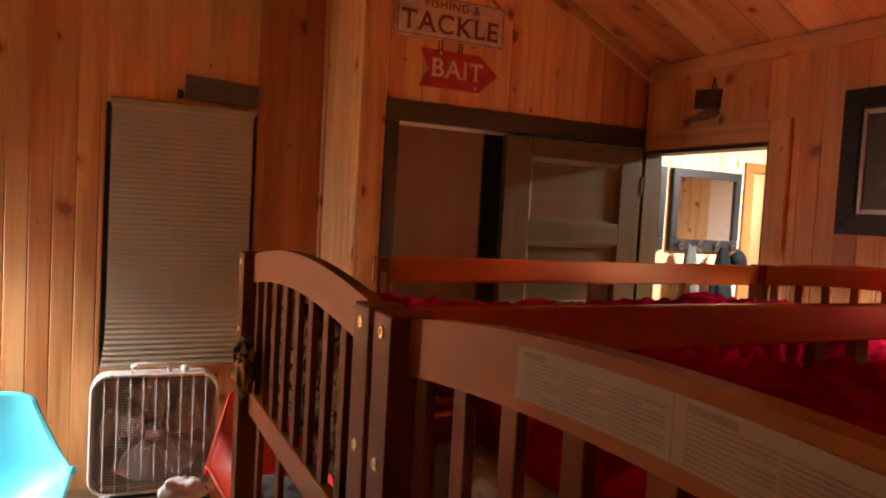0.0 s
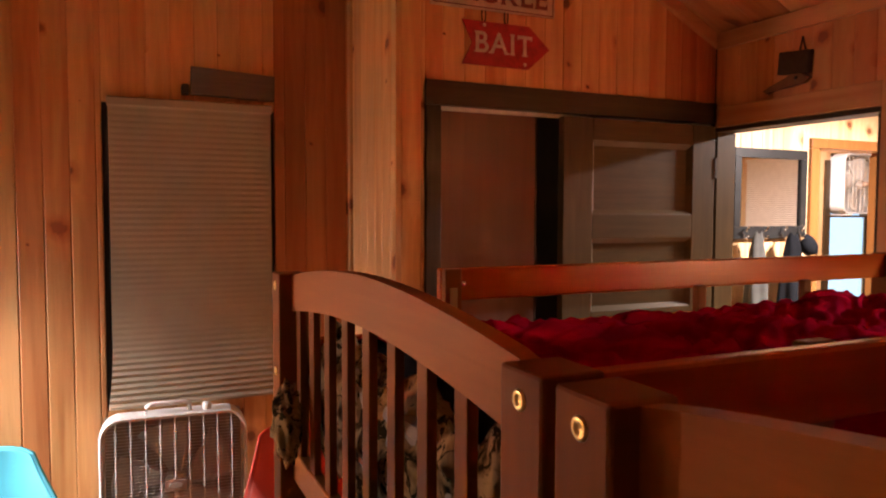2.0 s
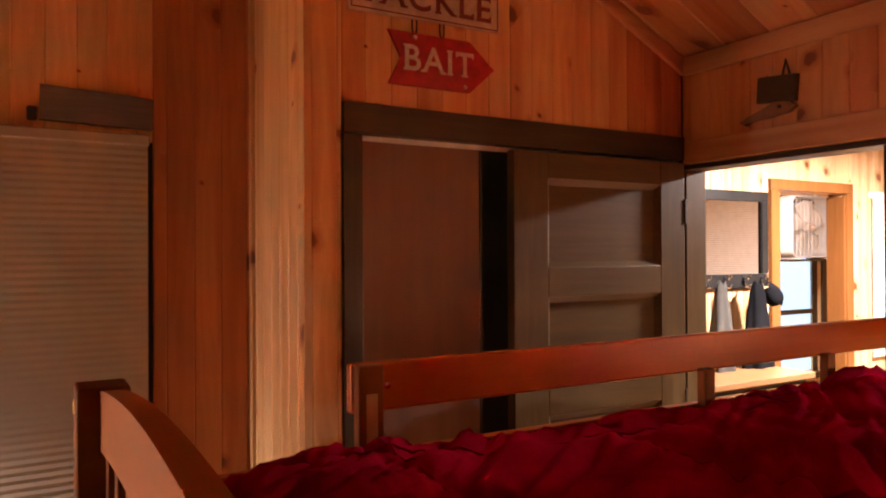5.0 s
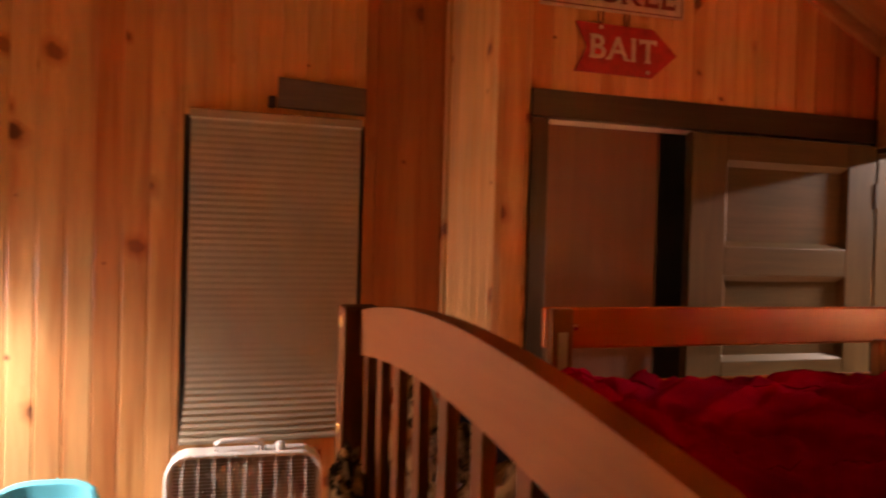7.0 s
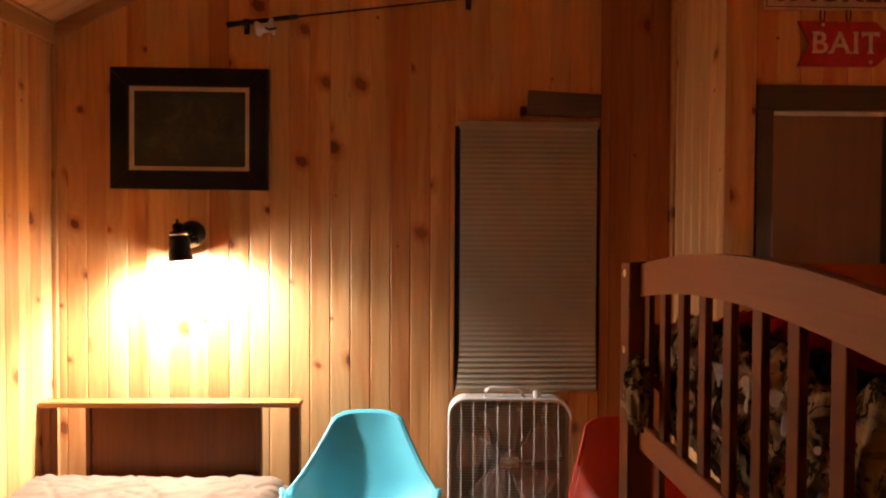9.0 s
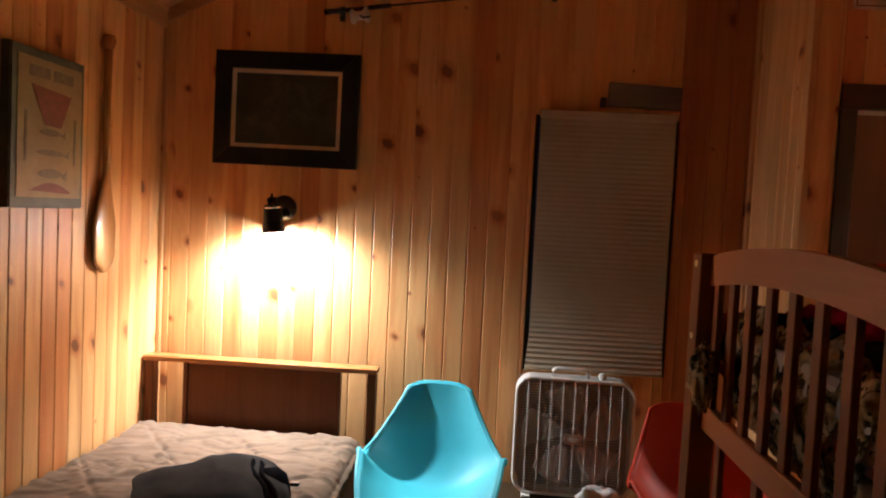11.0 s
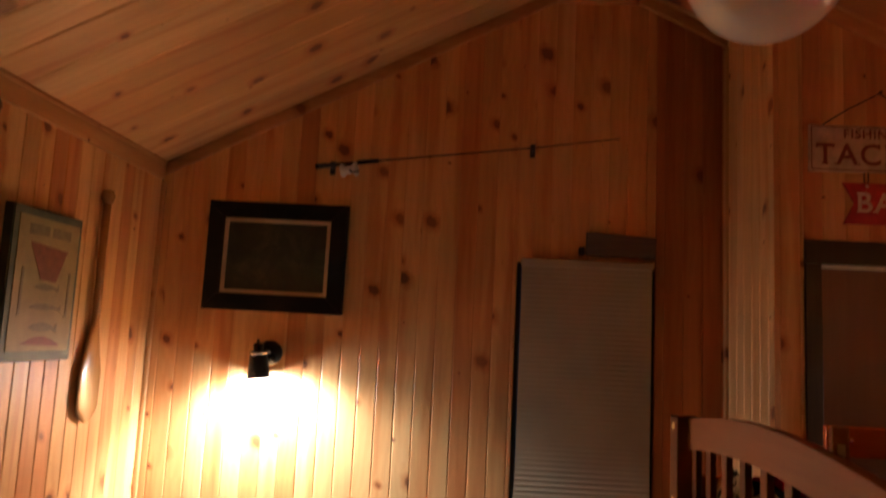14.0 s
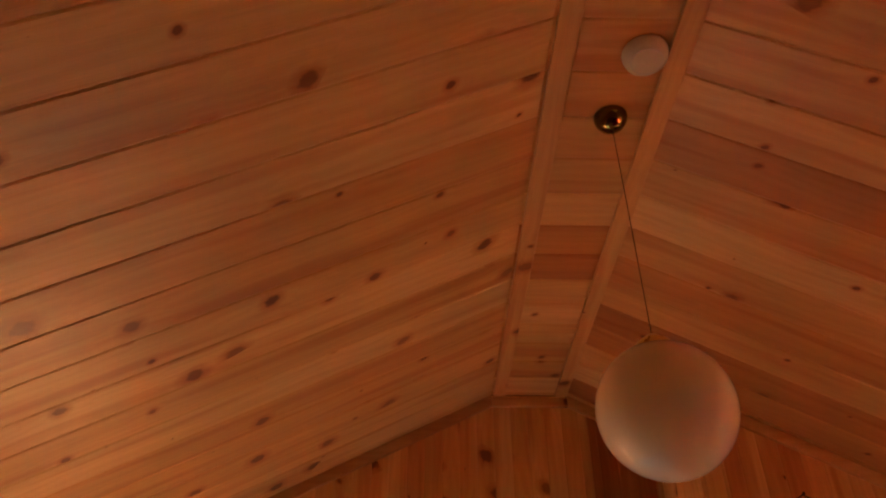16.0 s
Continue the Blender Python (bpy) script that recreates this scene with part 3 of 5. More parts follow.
d = thing("closet_door", (1.65, YC + 0.045, 0.005), "brown plywood sliding closet door with a dark edge", "door")
part("panel", box(1.449, 1.868, YC + 0.030, YC + 0.045, 0.006, 1.938, 0.002), PLYWOOD, d, "reddish brown plywood panel")
part("edge_strip", box(1.868, 1.878, YC + 0.028, YC + 0.047, 0.006, 1.938, 0.002), CASING_DARK, d)
part("finger_pull", lathe([(0.0, 0.001), (0.02, 0.001), (0.024, 0.004), (0.028, 0.003), (0.029, 0.0), (0, 0)], Matrix.Translation((1.82, YC + 0.030, 1.0)) @ FACE_S, 20), BRASS, d, "round brass finger pull", True)


def panel_door(x0, x1, y0, y1, z1):
    d = thing("room_door", ((x0 + x1) / 2, (y0 + y1) / 2, 0.008), "brown painted panelled door standing open against the closet", "door")
    s, pitch, tall = 0.137, 0.388, 0.290
    part("stile", box(x0, x0 + s, y0, y1, 0.008, z1, 0.003), DOOR_BROWN, d)
    part("stile", box(x1 - s * 0.9, x1, y0, y1, 0.008, z1, 0.003), DOOR_BROWN, d)
    top = z1
    z = z1 - 0.087
    a, b = x0 + s, x1 - s * 0.9
    for k in range(4):
        part("rail", box(a + 0.0005, b - 0.0005, y0, y1, z, top, 0.003), DOOR_BROWN_X, d)
        part("panel", box(a + 0.0005, b - 0.0005, y0 + 0.02, y1 - 0.006, z - tall - 0.001, z - 0.001, 0.0), DOOR_BROWN_X, d)
        # sloped sticking round the panel
        for pts in (((a, z), (b, z), (b - 0.02, z - 0.02), (a + 0.02, z - 0.02)), ((a, z - tall), (b, z - tall), (b - 0.018, z - tall + 0.018), (a + 0.018, z - tall + 0.018)),
                    ((a, z), (a, z - tall), (a + 0.018, z - tall + 0.018), (a + 0.018, z - 0.018)), ((b, z), (b, z - tall), (b - 0.018, z - tall + 0.018), (b - 0.018, z - 0.018))):
            bm = bmesh.new()
            f = [bm.verts.new((p[0], y0 + (0.001 if i < 2 else 0.0195), p[1])) for i, p in enumerate(pts)]
            g = [bm.verts.new((p[0], y0 + 0.0199, p[1])) for p in pts]
            bm.faces.new(f)
            bm.faces.new(g)
            for i in range(4):
                j = (i + 1) % 4
                bm.faces.new((f[i], f[j], g[j], g[i]))
            part("moulding", bm, DOOR_BROWN_X, d)
        top, z = z - tall, z - pitch
    part("rail", box(a + 0.0005, b - 0.0005, y0, y1, 0.008, top, 0.003), DOOR_BROWN_X, d)
    knob = part("doorknob", lathe([(0.0, 0.055), (0.018, 0.053), (0.026, 0.04), (0.02, 0.026), (0.009, 0.02), (0.009, 0.006), (0.026, 0.005), (0.027, 0.0), (0.0, 0.0)], Matrix.Translation((x0 + 0.06, y0, 0.98)) @ FACE_S, 20), BRASS, d, "small brass door knob", True)
    for z in (0.25, 1.0, 1.7):
        part("hinge", box(x1 - 0.002, x1 + 0.01, y0 - 0.004, y0 + 0.02, z, z + 0.09, 0.002), CASING_DARK, d)
    return d


panel_door(1.942, 2.715, 2.842, 2.880, 1.925)

# ---- window and shade ----
w1 = tagged(part("window_1", box(WIN[0], WIN[1], YN + 0.09, YN + 0.118, WIN[2], WIN[3]), GLASS), "dark window behind a closed cellular shade", "window", kind="structure")
w1.visible_shadow = False
for x0, x1, z0, z1 in ((WIN[0] - 0.001, WIN[0] + 0.02, WIN[2], WIN[3]), (WIN[1] - 0.02, WIN[1] + 0.001, WIN[2], WIN[3]), (WIN[0] + 0.02, WIN[1] - 0.02, WIN[2] - 0.001, WIN[2] + 0.02), (WIN[0] + 0.02, WIN[1] - 0.02, WIN[3] - 0.02, WIN[3] + 0.001)):
    part("window_frame", box(x0, x1, YN + 0.012, YN + 0.12, z0, z1, 0.002), RECESS_SHADE, w1, "window lining, recess shade in its dark colour")
structure("backdrop", box(-0.6, 1.9, YN + 0.9, YN + 0.95, 0.0, 3.0), NIGHT, "late dusk outside the window", "backdrop")

blind = thing("window_blind", (0.64, YN - 0.02, 0.81), "beige pleated cellular window shade, pulled down", "window blind")
x0, x1, zt, zb = 0.349, 0.937, 1.972, 0.822
cells = 50


def pleat(u, v):
    z = zt - 0.03 - v * (zt - 0.03 - zb - 0.012)
    k = v * cells * 2
    tri = abs((k % 2) - 1)
    low = max(0.0, v - 0.80) / 0.2
    x = x0 + (x1 - x0) * u - 0.016 * low ** 2 * (1 - u)
    return Vector((x, YN - 0.018 - (0.0014 + 0.0054 * low) * tri - 0.022 * low ** 1.5 - 0.003 * math.sin(u * 3.1), z - 0.004 * low * (1 - u)))


part("pleated_fabric", sheet(10, cells * 2, pleat, 0.002), BLIND, blind)
part("headrail", box(x0 - 0.004, x1 + 0.004, YN - 0.036, YN - 0.0005, zt - 0.034, zt, 0.005), BLIND, blind)
part("bottom_rail", box(x0 - 0.015, x1, YN - 0.052, YN - 0.034, zb - 0.004, zb + 0.012, 0.004), BLIND, blind)

p = tagged(part("weathered_board", slab([(0.637, 1.998), (0.952, 1.990), (0.955, 2.088), (0.640, 2.104)], Matrix.Translation((0, YN + 0.001, 0)) @ FACE_S, 0.026, 0.003), GREY_WOOD), "grey weathered plank fixed above the window", "board")
k = tagged(part("bracket", box(0.605, 0.632, YN - 0.03, YN + 0.002, 1.995, 2.035, 0.006), RUST), "small dark bracket above the window shade", "bracket")

# ---- things on the walls ----
def framed(name, x0, x1, z0, z1, wide, m, fillet, inner, label, thick=0.032, turn=0.0):
    """A framed picture drawn in x, z and laid onto a wall by m."""
    cx, cz = (x0 + x1) / 2, (z0 + z1) / 2
    m = m @ Matrix.Translation((cx, cz, 0)) @ Matrix.Rotation(radians(turn), 4, "Z") @ Matrix.Translation((-cx, -cz, 0))
    t = thing(name, m @ Vector((cx, z0, 0)), label, "picture")
    w = wide
    for o in (((x0, z0), (x0 + w, z0 + w), (x0 + w, z1 - w), (x0, z1)), ((x1, z0), (x1, z1), (x1 - w, z1 - w), (x1 - w, z0 + w)),
              ((x0, z1), (x0 + w, z1 - w), (x1 - w, z1 - w), (x1, z1)), ((x0, z0), (x1, z0), (x1 - w, z0 + w), (x0 + w, z0 + w))):
        part("frame", slab(o, m, thick, 0.005), FRAME_BLACK, t)
    f = inner
    for a, b, c, d in ((x0 + w, x0 + w + f, z0 + w, z1 - w), (x1 - w - f, x1 - w, z0 + w, z1 - w), (x0 + w + f, x1 - w - f, z0 + w, z0 + w + f), (x0 + w + f, x1 - w - f, z1 - w - f, z1 - w)):
        part("fillet", slab([(a, c), (b, c), (b, d), (a, d)], m, thick * 0.72, 0.002), fillet, t, "thin metallic inner border")
    part("print", slab([(x0 + w + f, z0 + w + f), (x1 - w - f, z0 + w + f), (x1 - w - f, z1 - w - f), (x0 + w + f, z1 - w - f)], m, thick * 0.45), PAINTING, t, "dark landscape print")
    return t


ON_N, ON_C = Matrix.Translation((0, YN, 0)) @ FACE_S, Matrix.Translation((0, YC, 0)) @ FACE_S
framed("framed_picture", -1.128, -0.468, 1.672, 2.182, 0.078, ON_N, FILLET, 0.018, "dark landscape print in a wide black frame, gilt inner edge", turn=-0.3)
ON_E = Matrix.Translation((XE, 0, 0)) @ FACE_W
framed("framed_picture", -1.812, -1.05, 1.565, 2.085, 0.075, ON_E, SILVER_FILLET, 0.016, "dark print in a wide glossy black frame, silver inner edge")

# fishing rod with its reel
rod = thing("fishing_rod", (-0.2, YN - 0.03, 2.36), "dark fishing rod with a spinning reel, hung on the gable wall", "fishing rod")
ry = YN - 0.035
part("blank", tube([(-0.34, ry, 2.400), (0.0, ry, 2.441), (0.38, ry, 2.487), (0.78, ry, 2.545)], [0.0048, 0.0042, 0.0034, 0.0024], 8), BLACK_METAL, rod)
part("grip", tube([(-0.635, ry, 2.362), (-0.56, ry, 2.371), (-0.46, ry, 2.384), (-0.34, ry, 2.400)], [0.013, 0.010, 0.009, 0.011], 12), BLACK_METAL, rod, smooth=True)
part("reel", lathe([(0.0, -0.04), (0.028, -0.04), (0.034, -0.028), (0.02, -0.014), (0.02, 0.016), (0.036, 0.028), (0.032, 0.04), (0.0, 0.044)], Matrix.Translation((-0.475, ry - 0.005, 2.35)) @ Matrix.Rotation(radians(80), 4, "Y"), 20), FAN_METAL, rod, "grey metal spool", True)
part("reel_foot", tube([(-0.50, ry, 2.379), (-0.49, ry, 2.36)], 0.006, 8), BLACK_METAL, rod)
part("handle", tube([(-0.47, ry - 0.02, 2.345), (-0.45, ry - 0.05, 2.33), (-0.42, ry - 0.055, 2.335)], 0.005, 8), BLACK_METAL, rod)
for gx in (-0.1, 0.12, 0.58, 0.7):
    gz = 2.441 + gx * 0.122
    part("line_guide", tube([(gx + 0.0, ry + 0.008 * math.cos(k * math.tau / 10), gz - 0.012 + 0.008 * math.sin(k * math.tau / 10)) for k in range(10)], 0.0012, 6, closed=True), STEEL_BAND, rod)
for hx, hz in ((-0.56, 2.371), (0.38, 2.487)):
    hk = thing("rod_hook", (hx, YN - 0.01, hz - 0.02), "small dark hook that holds the fishing rod", "hook")
    part("plate", box(hx - 0.012, hx + 0.012, YN - 0.008, YN + 0.001, hz - 0.04, hz + 0.025, 0.002), BLACK_METAL, hk)
    part("cradle", tube([(hx, YN - 0.006, hz - 0.012), (hx, ry, hz - 0.014), (hx, ry - 0.012, hz - 0.006), (hx, ry - 0.014, hz + 0.012)], 0.004, 8), BLACK_METAL, hk)

# wall lamp
lampo = thing("wall_lamp", (-0.79, YN - 0.02, 1.48), "black bell-shaped wall lamp, lit, shining down on the boards", "wall lamp")
AX = pose(-0.808, 3.33, 1.372, 0, -5, 0)
part("backplate", lathe([(0, 0.03), (0.03, 0.03), (0.05, 0.02), (0.058, 0.008), (0.058, -0.002), (0, -0.002)], Matrix.Translation((-0.795, YN, 1.482)) @ FACE_S, 28), BLACK_METAL, lampo, smooth=True)
part("arm", tube([(-0.795, YN - 0.02, 1.482), (-0.797, YN - 0.05, 1.488), (-0.80, YN - 0.075, 1.486)], 0.012, 10), BLACK_METAL, lampo, smooth=True)
sh = part("shade", lathe([(0.052, 0.0), (0.050, 0.012), (0.044, 0.05), (0.040, 0.10), (0.036, 0.122), (0.0, 0.128), (0.0, 0.124), (0.033, 0.118), (0.037, 0.098), (0.041, 0.05), (0.047, 0.012), (0.049, 0.0), (0.052, 0.0)], AX, 32), BLACK_METAL, lampo, smooth=True)
part("band", lathe([(0.0375, 0.106), (0.041, 0.106), (0.041, 0.114), (0.0365, 0.114)], AX, 32), STEEL_BAND, sh, "bright steel band", True)
part("socket_cap", lathe([(0.022, 0.124), (0.023, 0.15), (0.015, 0.156), (0.006, 0.158), (0.005, 0.172), (0, 0.175)], AX, 20), BLACK_METAL, lampo, smooth=True)
part("bulb", lathe([(0.0, 0.028), (0.012, 0.03), (0.018, 0.042), (0.02, 0.056), (0.012, 0.08), (0.012, 0.10), (0, 0.10)], AX, 20), BULB, lampo, "glowing bulb", True)

lamp2 = copy_thing(lampo, Matrix.Translation((2.665, 0.95, 1.568)) @ Matrix.Rotation(radians(-90), 4, "Z") @ Matrix.Translation((0.810, -3.33, -1.376)) @ lampo.matrix_basis)
tagged(lamp2, "black bell-shaped wall lamp, lit, above the end of the bunk")

# signs over the closet
sg = thing("tackle_sign", (1.67, YC - 0.02, 2.306), "worn cream metal sign with maroon lettering, hung from a wire", "sign")
M = Matrix.Translation((0, YC - 0.006, 0)) @ FACE_S
part("plate", slab([(1.400, 2.294), (1.921, 2.300), (1.923, 2.480), (1.402, 2.480)], M, 0.010, 0.002), SIGN_CREAM, sg)
for a, b, c, dd in ((1.408, 1.914, 2.303, 2.307), (1.408, 1.914, 2.471, 2.475), (1.408, 1.412, 2.308, 2.470), (1.910, 1.914, 2.308, 2.470)):
    part("border", slab([(a, c), (b, c), (b, dd), (a, dd)], Matrix.Translation((0, YC - 0.0158, 0)) @ FACE_S, 0.0012), SIGN_MAROON, sg)
letters("FISHING &", 0.052, Matrix.Translation((1.660, YC - 0.0172, 2.444)) @ FACE_S, SIGN_MAROON, sg, 0.001, 1.12)
letters("TACKLE", 0.116, Matrix.Translation((1.656, YC - 0.0172, 2.361)) @ FACE_S, SIGN_MAROON, sg, 0.001, 1.14, True)
part("wire", tube([(1.45, YC - 0.012, 2.478), (1.55, YC - 0.01, 2.545), (1.672, YC - 0.008, 2.612), (1.79, YC - 0.01, 2.545), (1.90, YC - 0.012, 2.478)], 0.003, 8), RUST, sg, "rusty hanging wire")
part("nail", lathe([(0, 0.02), (0.007, 0.02), (0.007, 0.017), (0.003, 0.017), (0.003, 0), (0, 0)], Matrix.Translation((1.672, YC, 2.614)) @ FACE_S, 12), RUST, sg)
bs = thing("bait_sign", (1.7, YC - 0.02, 2.1), "worn red arrow sign with cream lettering below the larger sign", "sign")
part("plate", slab([(1.526, 2.096), (1.808, 2.096), (1.900, 2.177), (1.808, 2.256), (1.526, 2.256), (1.568, 2.177)], M, 0.009, 0.002), SIGN_RED, bs)
letters("BAIT", 0.108, Matrix.Translation((1.697, YC - 0.0162, 2.176)) @ FACE_S, SIGN_WHITE, bs, 0.001, 1.14, True)
for hx in (1.615, 1.71):
    part("link", tube([(hx + 0.008 * math.cos(k * math.tau / 12), YC - 0.01, 2.281 + 0.03 * math.sin(k * math.tau / 12)) for k in range(12)], 0.0025, 6, closed=True), RUST, bs, "rusty wire link")
part("rivet", lathe([(0, 0.003), (0.006, 0.002), (0.007, 0), (0, 0)], Matrix.Translation((1.615, YC - 0.015, 2.243)) @ FACE_S, 12), SIGN_WHITE, bs)
part("rivet", lathe([(0, 0.003), (0.006, 0.002), (0.007, 0), (0, 0)], Matrix.Translation((1.79, YC - 0.015, 2.112)) @ FACE_S, 12), SIGN_WHITE, bs)

# fish plaque over the doorway
fp = thing("fish_plaque", (XE - 0.02, 2.51, 2.03), "dark wooden plaque with a small carved fish, over the doorway", "wall plaque")
ME = Matrix.Translation((XE, 0, 0)) @ FACE_W
part("board", slab([(-2.566, 2.098), (-2.424, 2.084), (-2.417, 2.170), (-2.560, 2.184)], ME, 0.02, 0.004), CASING_DARK_X, fp)
part("fish", slab([(-2.635, 2.044), (-2.60, 2.056), (-2.56, 2.068), (-2.50, 2.094), (-2.45, 2.090), (-2.42, 2.068), (-2.445, 2.05), (-2.52, 2.042), (-2.58, 2.042), (-2.615, 2.030)], ME, 0.022, 0.006), PADDLE_DARK, fp, "brown carved fish")
part("eye", lathe([(0, 0.028), (0.006, 0.027), (0.007, 0.02)], ME @ Matrix.Translation((-2.475, 2.072, 0)), 12), BLACK_METAL, fp)
part("hanger", tube([(XE - 0.005, 2.475, 2.178), (XE - 0.006, 2.462, 2.225), (XE - 0.005, 2.45, 2.178)], 0.004, 8), RUST, fp)

# print and paddles on the long wall
ps = thing("fishing_print", (XW + 0.01, 2.56, 1.448), "antique tan fishing print mounted on a dark green board", "picture")
MW = Matrix.Translation((XW, 0, 0)) @ FACE_E
PY0, PY1, PZ0, PZ1 = 2.335, 2.735, 1.448, 1.965
part("board", slab([(PY0, PZ0), (PY1, PZ0), (PY1, PZ1), (PY0, PZ1)], MW, 0.034, 0.004), POSTER_GREEN, ps)
part("print", slab([(PY0 + 0.03, PZ0 + 0.035), (PY1 - 0.02, PZ0 + 0.035), (PY1 - 0.02, PZ1 - 0.03), (PY0 + 0.03, PZ1 - 0.03)], MW @ Matrix.Translation((0, 0, 0.0345)), 0.002), POSTER_TAN, ps)
MP = MW @ Matrix.Translation((0, 0, 0.037))
cy = (PY0 + PY1) / 2 + 0.005
part("creel", slab([(cy - 0.11, 1.85), (cy + 0.11, 1.835), (cy + 0.055, 1.72), (cy - 0.035, 1.725)], MP, 0.001), POSTER_RED, ps, "brick red creel shape")


def fish_shape(c, z, ln, tall):
    top = [(c + ln * (i / 8 - 0.5), z + tall * math.sin(math.pi * i / 8) ** 0.7) for i in range(9)]
    low = [(c + ln * (0.5 - i / 8), z - tall * 0.8 * math.sin(math.pi * i / 8) ** 0.7) for i in range(1, 8)]
    return top[:1] + top[1:] + [(c + ln * 0.6, z + tall), (c + ln * 0.6, z - tall)] + low


for z, ln, tall in ((1.70, 0.13, 0.013), (1.632, 0.17, 0.012), (1.562, 0.15, 0.018)):
    part("printed_fish", slab(fish_shape(cy, z, ln, tall), MP, 0.001), POSTER_INK, ps)
part("caption", slab([(cy - 0.11, 1.505)] + [(cy - 0.11 + 0.22 * i / 8, 1.505 + 0.028 * math.sin(math.pi * i / 8)) for i in range(9)] + [(cy + 0.11, 1.497), (cy - 0.11, 1.497)][:1], MP, 0.001), POSTER_RED, ps)
for k in range(2):
    part("caption", slab([(cy - 0.12 + k * 0.13, 1.875), (cy - 0.01 + k * 0.13, 1.875), (cy - 0.01 + k * 0.13, 1.91), (cy - 0.12 + k * 0.13, 1.91)], MP, 0.001), POSTER_INK, ps)
for s in (-1, 1):
    part("printed_pole", slab([(cy + s * 0.135 - 0.006, 1.60), (cy + s * 0.135 + 0.006, 1.60), (cy + s * 0.135 + 0.008, 1.76), (cy + s * 0.135 - 0.004, 1.76)], MP, 0.001), POSTER_INK, ps)


def paddle(y, z0, z1, wide, blade, wood, label):
    t = thing("canoe_paddle", (XW + 0.02, y, z0), label, "paddle", "paddles on the wall")

    def where(u, v):
        z = z0 + (blade + 0.12) * v
        f = min(1.0, v * (blade + 0.12) / blade)
        half = wide / 2 * (math.sin(min(1.0, f * 5.5 + 0.03) * math.pi / 2) ** 0.6) * (1 - max(0, f - 0.45) / 0.55) ** 0.8 if f < 1 else 0.0
        half = max(half, 0.016)
        a = u * math.tau
        th = 0.009 + 0.006 * v
        return Vector((XW + 0.022 + th * math.sin(a), y + half * math.cos(a), z))

    part("blade", sheet(20, 40, where), wood, t, smooth=True)
    part("shaft", tube([(XW + 0.022, y, z0 + blade), (XW + 0.022, y - 0.004, (z0 + blade + z1) / 2), (XW + 0.022, y, z1 - 0.05)], 0.0145, 12), wood, t, smooth=True)
    part("grip", lathe([(0, 0.06), (0.02, 0.055), (0.027, 0.03), (0.018, 0.005), (0.014, 0.0)], Matrix.Translation((XW + 0.022, y, z1 - 0.052)), 16), wood, t, smooth=True)


paddle(2.915, 1.198, 2.115, 0.16, 0.42, PADDLE_WOOD, "varnished wooden paddle hung upright on the pine wall")
paddle(2.19, 1.172, 2.26, 0.19, 0.50, PADDLE_DARK, "larger dark varnished wooden paddle hung on the pine wall")

# ---- pendant globe, smoke alarm ----
gl = thing("pendant_lamp", (0.69, 1.472, 2.2), "unlit cream glass globe hanging on a thin cord from the ridge", "pendant lamp")
part("globe", lathe([(0.154 * math.sin(math.pi * k / 28), -0.154 * math.cos(math.pi * k / 28)) for k in range(29)], Matrix.Translation((0.69, 1.472, 2.352)), 48), GLOBE, gl, smooth=True)
part("fitter", lathe([(0.0, 0.035), (0.012, 0.033), (0.04, 0.012), (0.045, 0.0), (0.0, 0.0)], Matrix.Translation((0.69, 1.472, 2.505)), 24), BRASS, gl, "brass cap", True)
part("cord", tube([(0.69, 1.472, 2.53), (0.691, 1.473, 2.9), (0.69, 1.472, 3.235)], 0.0012, 8), RUST, gl)
part("canopy", lathe([(0.0, -0.05), (0.018, -0.047), (0.036, -0.036), (0.047, -0.018), (0.05, -0.004), (0.05, 0.0), (0, 0)], Matrix.Translation((0.69, 1.472, ZR - 0.001)), 28), DARK_BRASS, gl, "shiny brass ceiling canopy", True)
sm = thing("smoke_alarm", (0.745, 1.24, ZR - 0.03), "round cream smoke alarm on the ridge boards", "smoke alarm")
part("body", lathe([(0.0, -0.034), (0.045, -0.034), (0.058, -0.026), (0.062, -0.008), (0.062, 0.0), (0, 0)], Matrix.Translation((0.735, 1.235, ZR - 0.001)), 32), CREAM, sm, smooth=True)
part("vent_ring", lathe([(0.04, -0.036), (0.044, -0.036), (0.044, -0.034), (0.04, -0.034)], Matrix.Translation((0.735, 1.235, ZR - 0.001)), 32), FAN_METAL, sm)

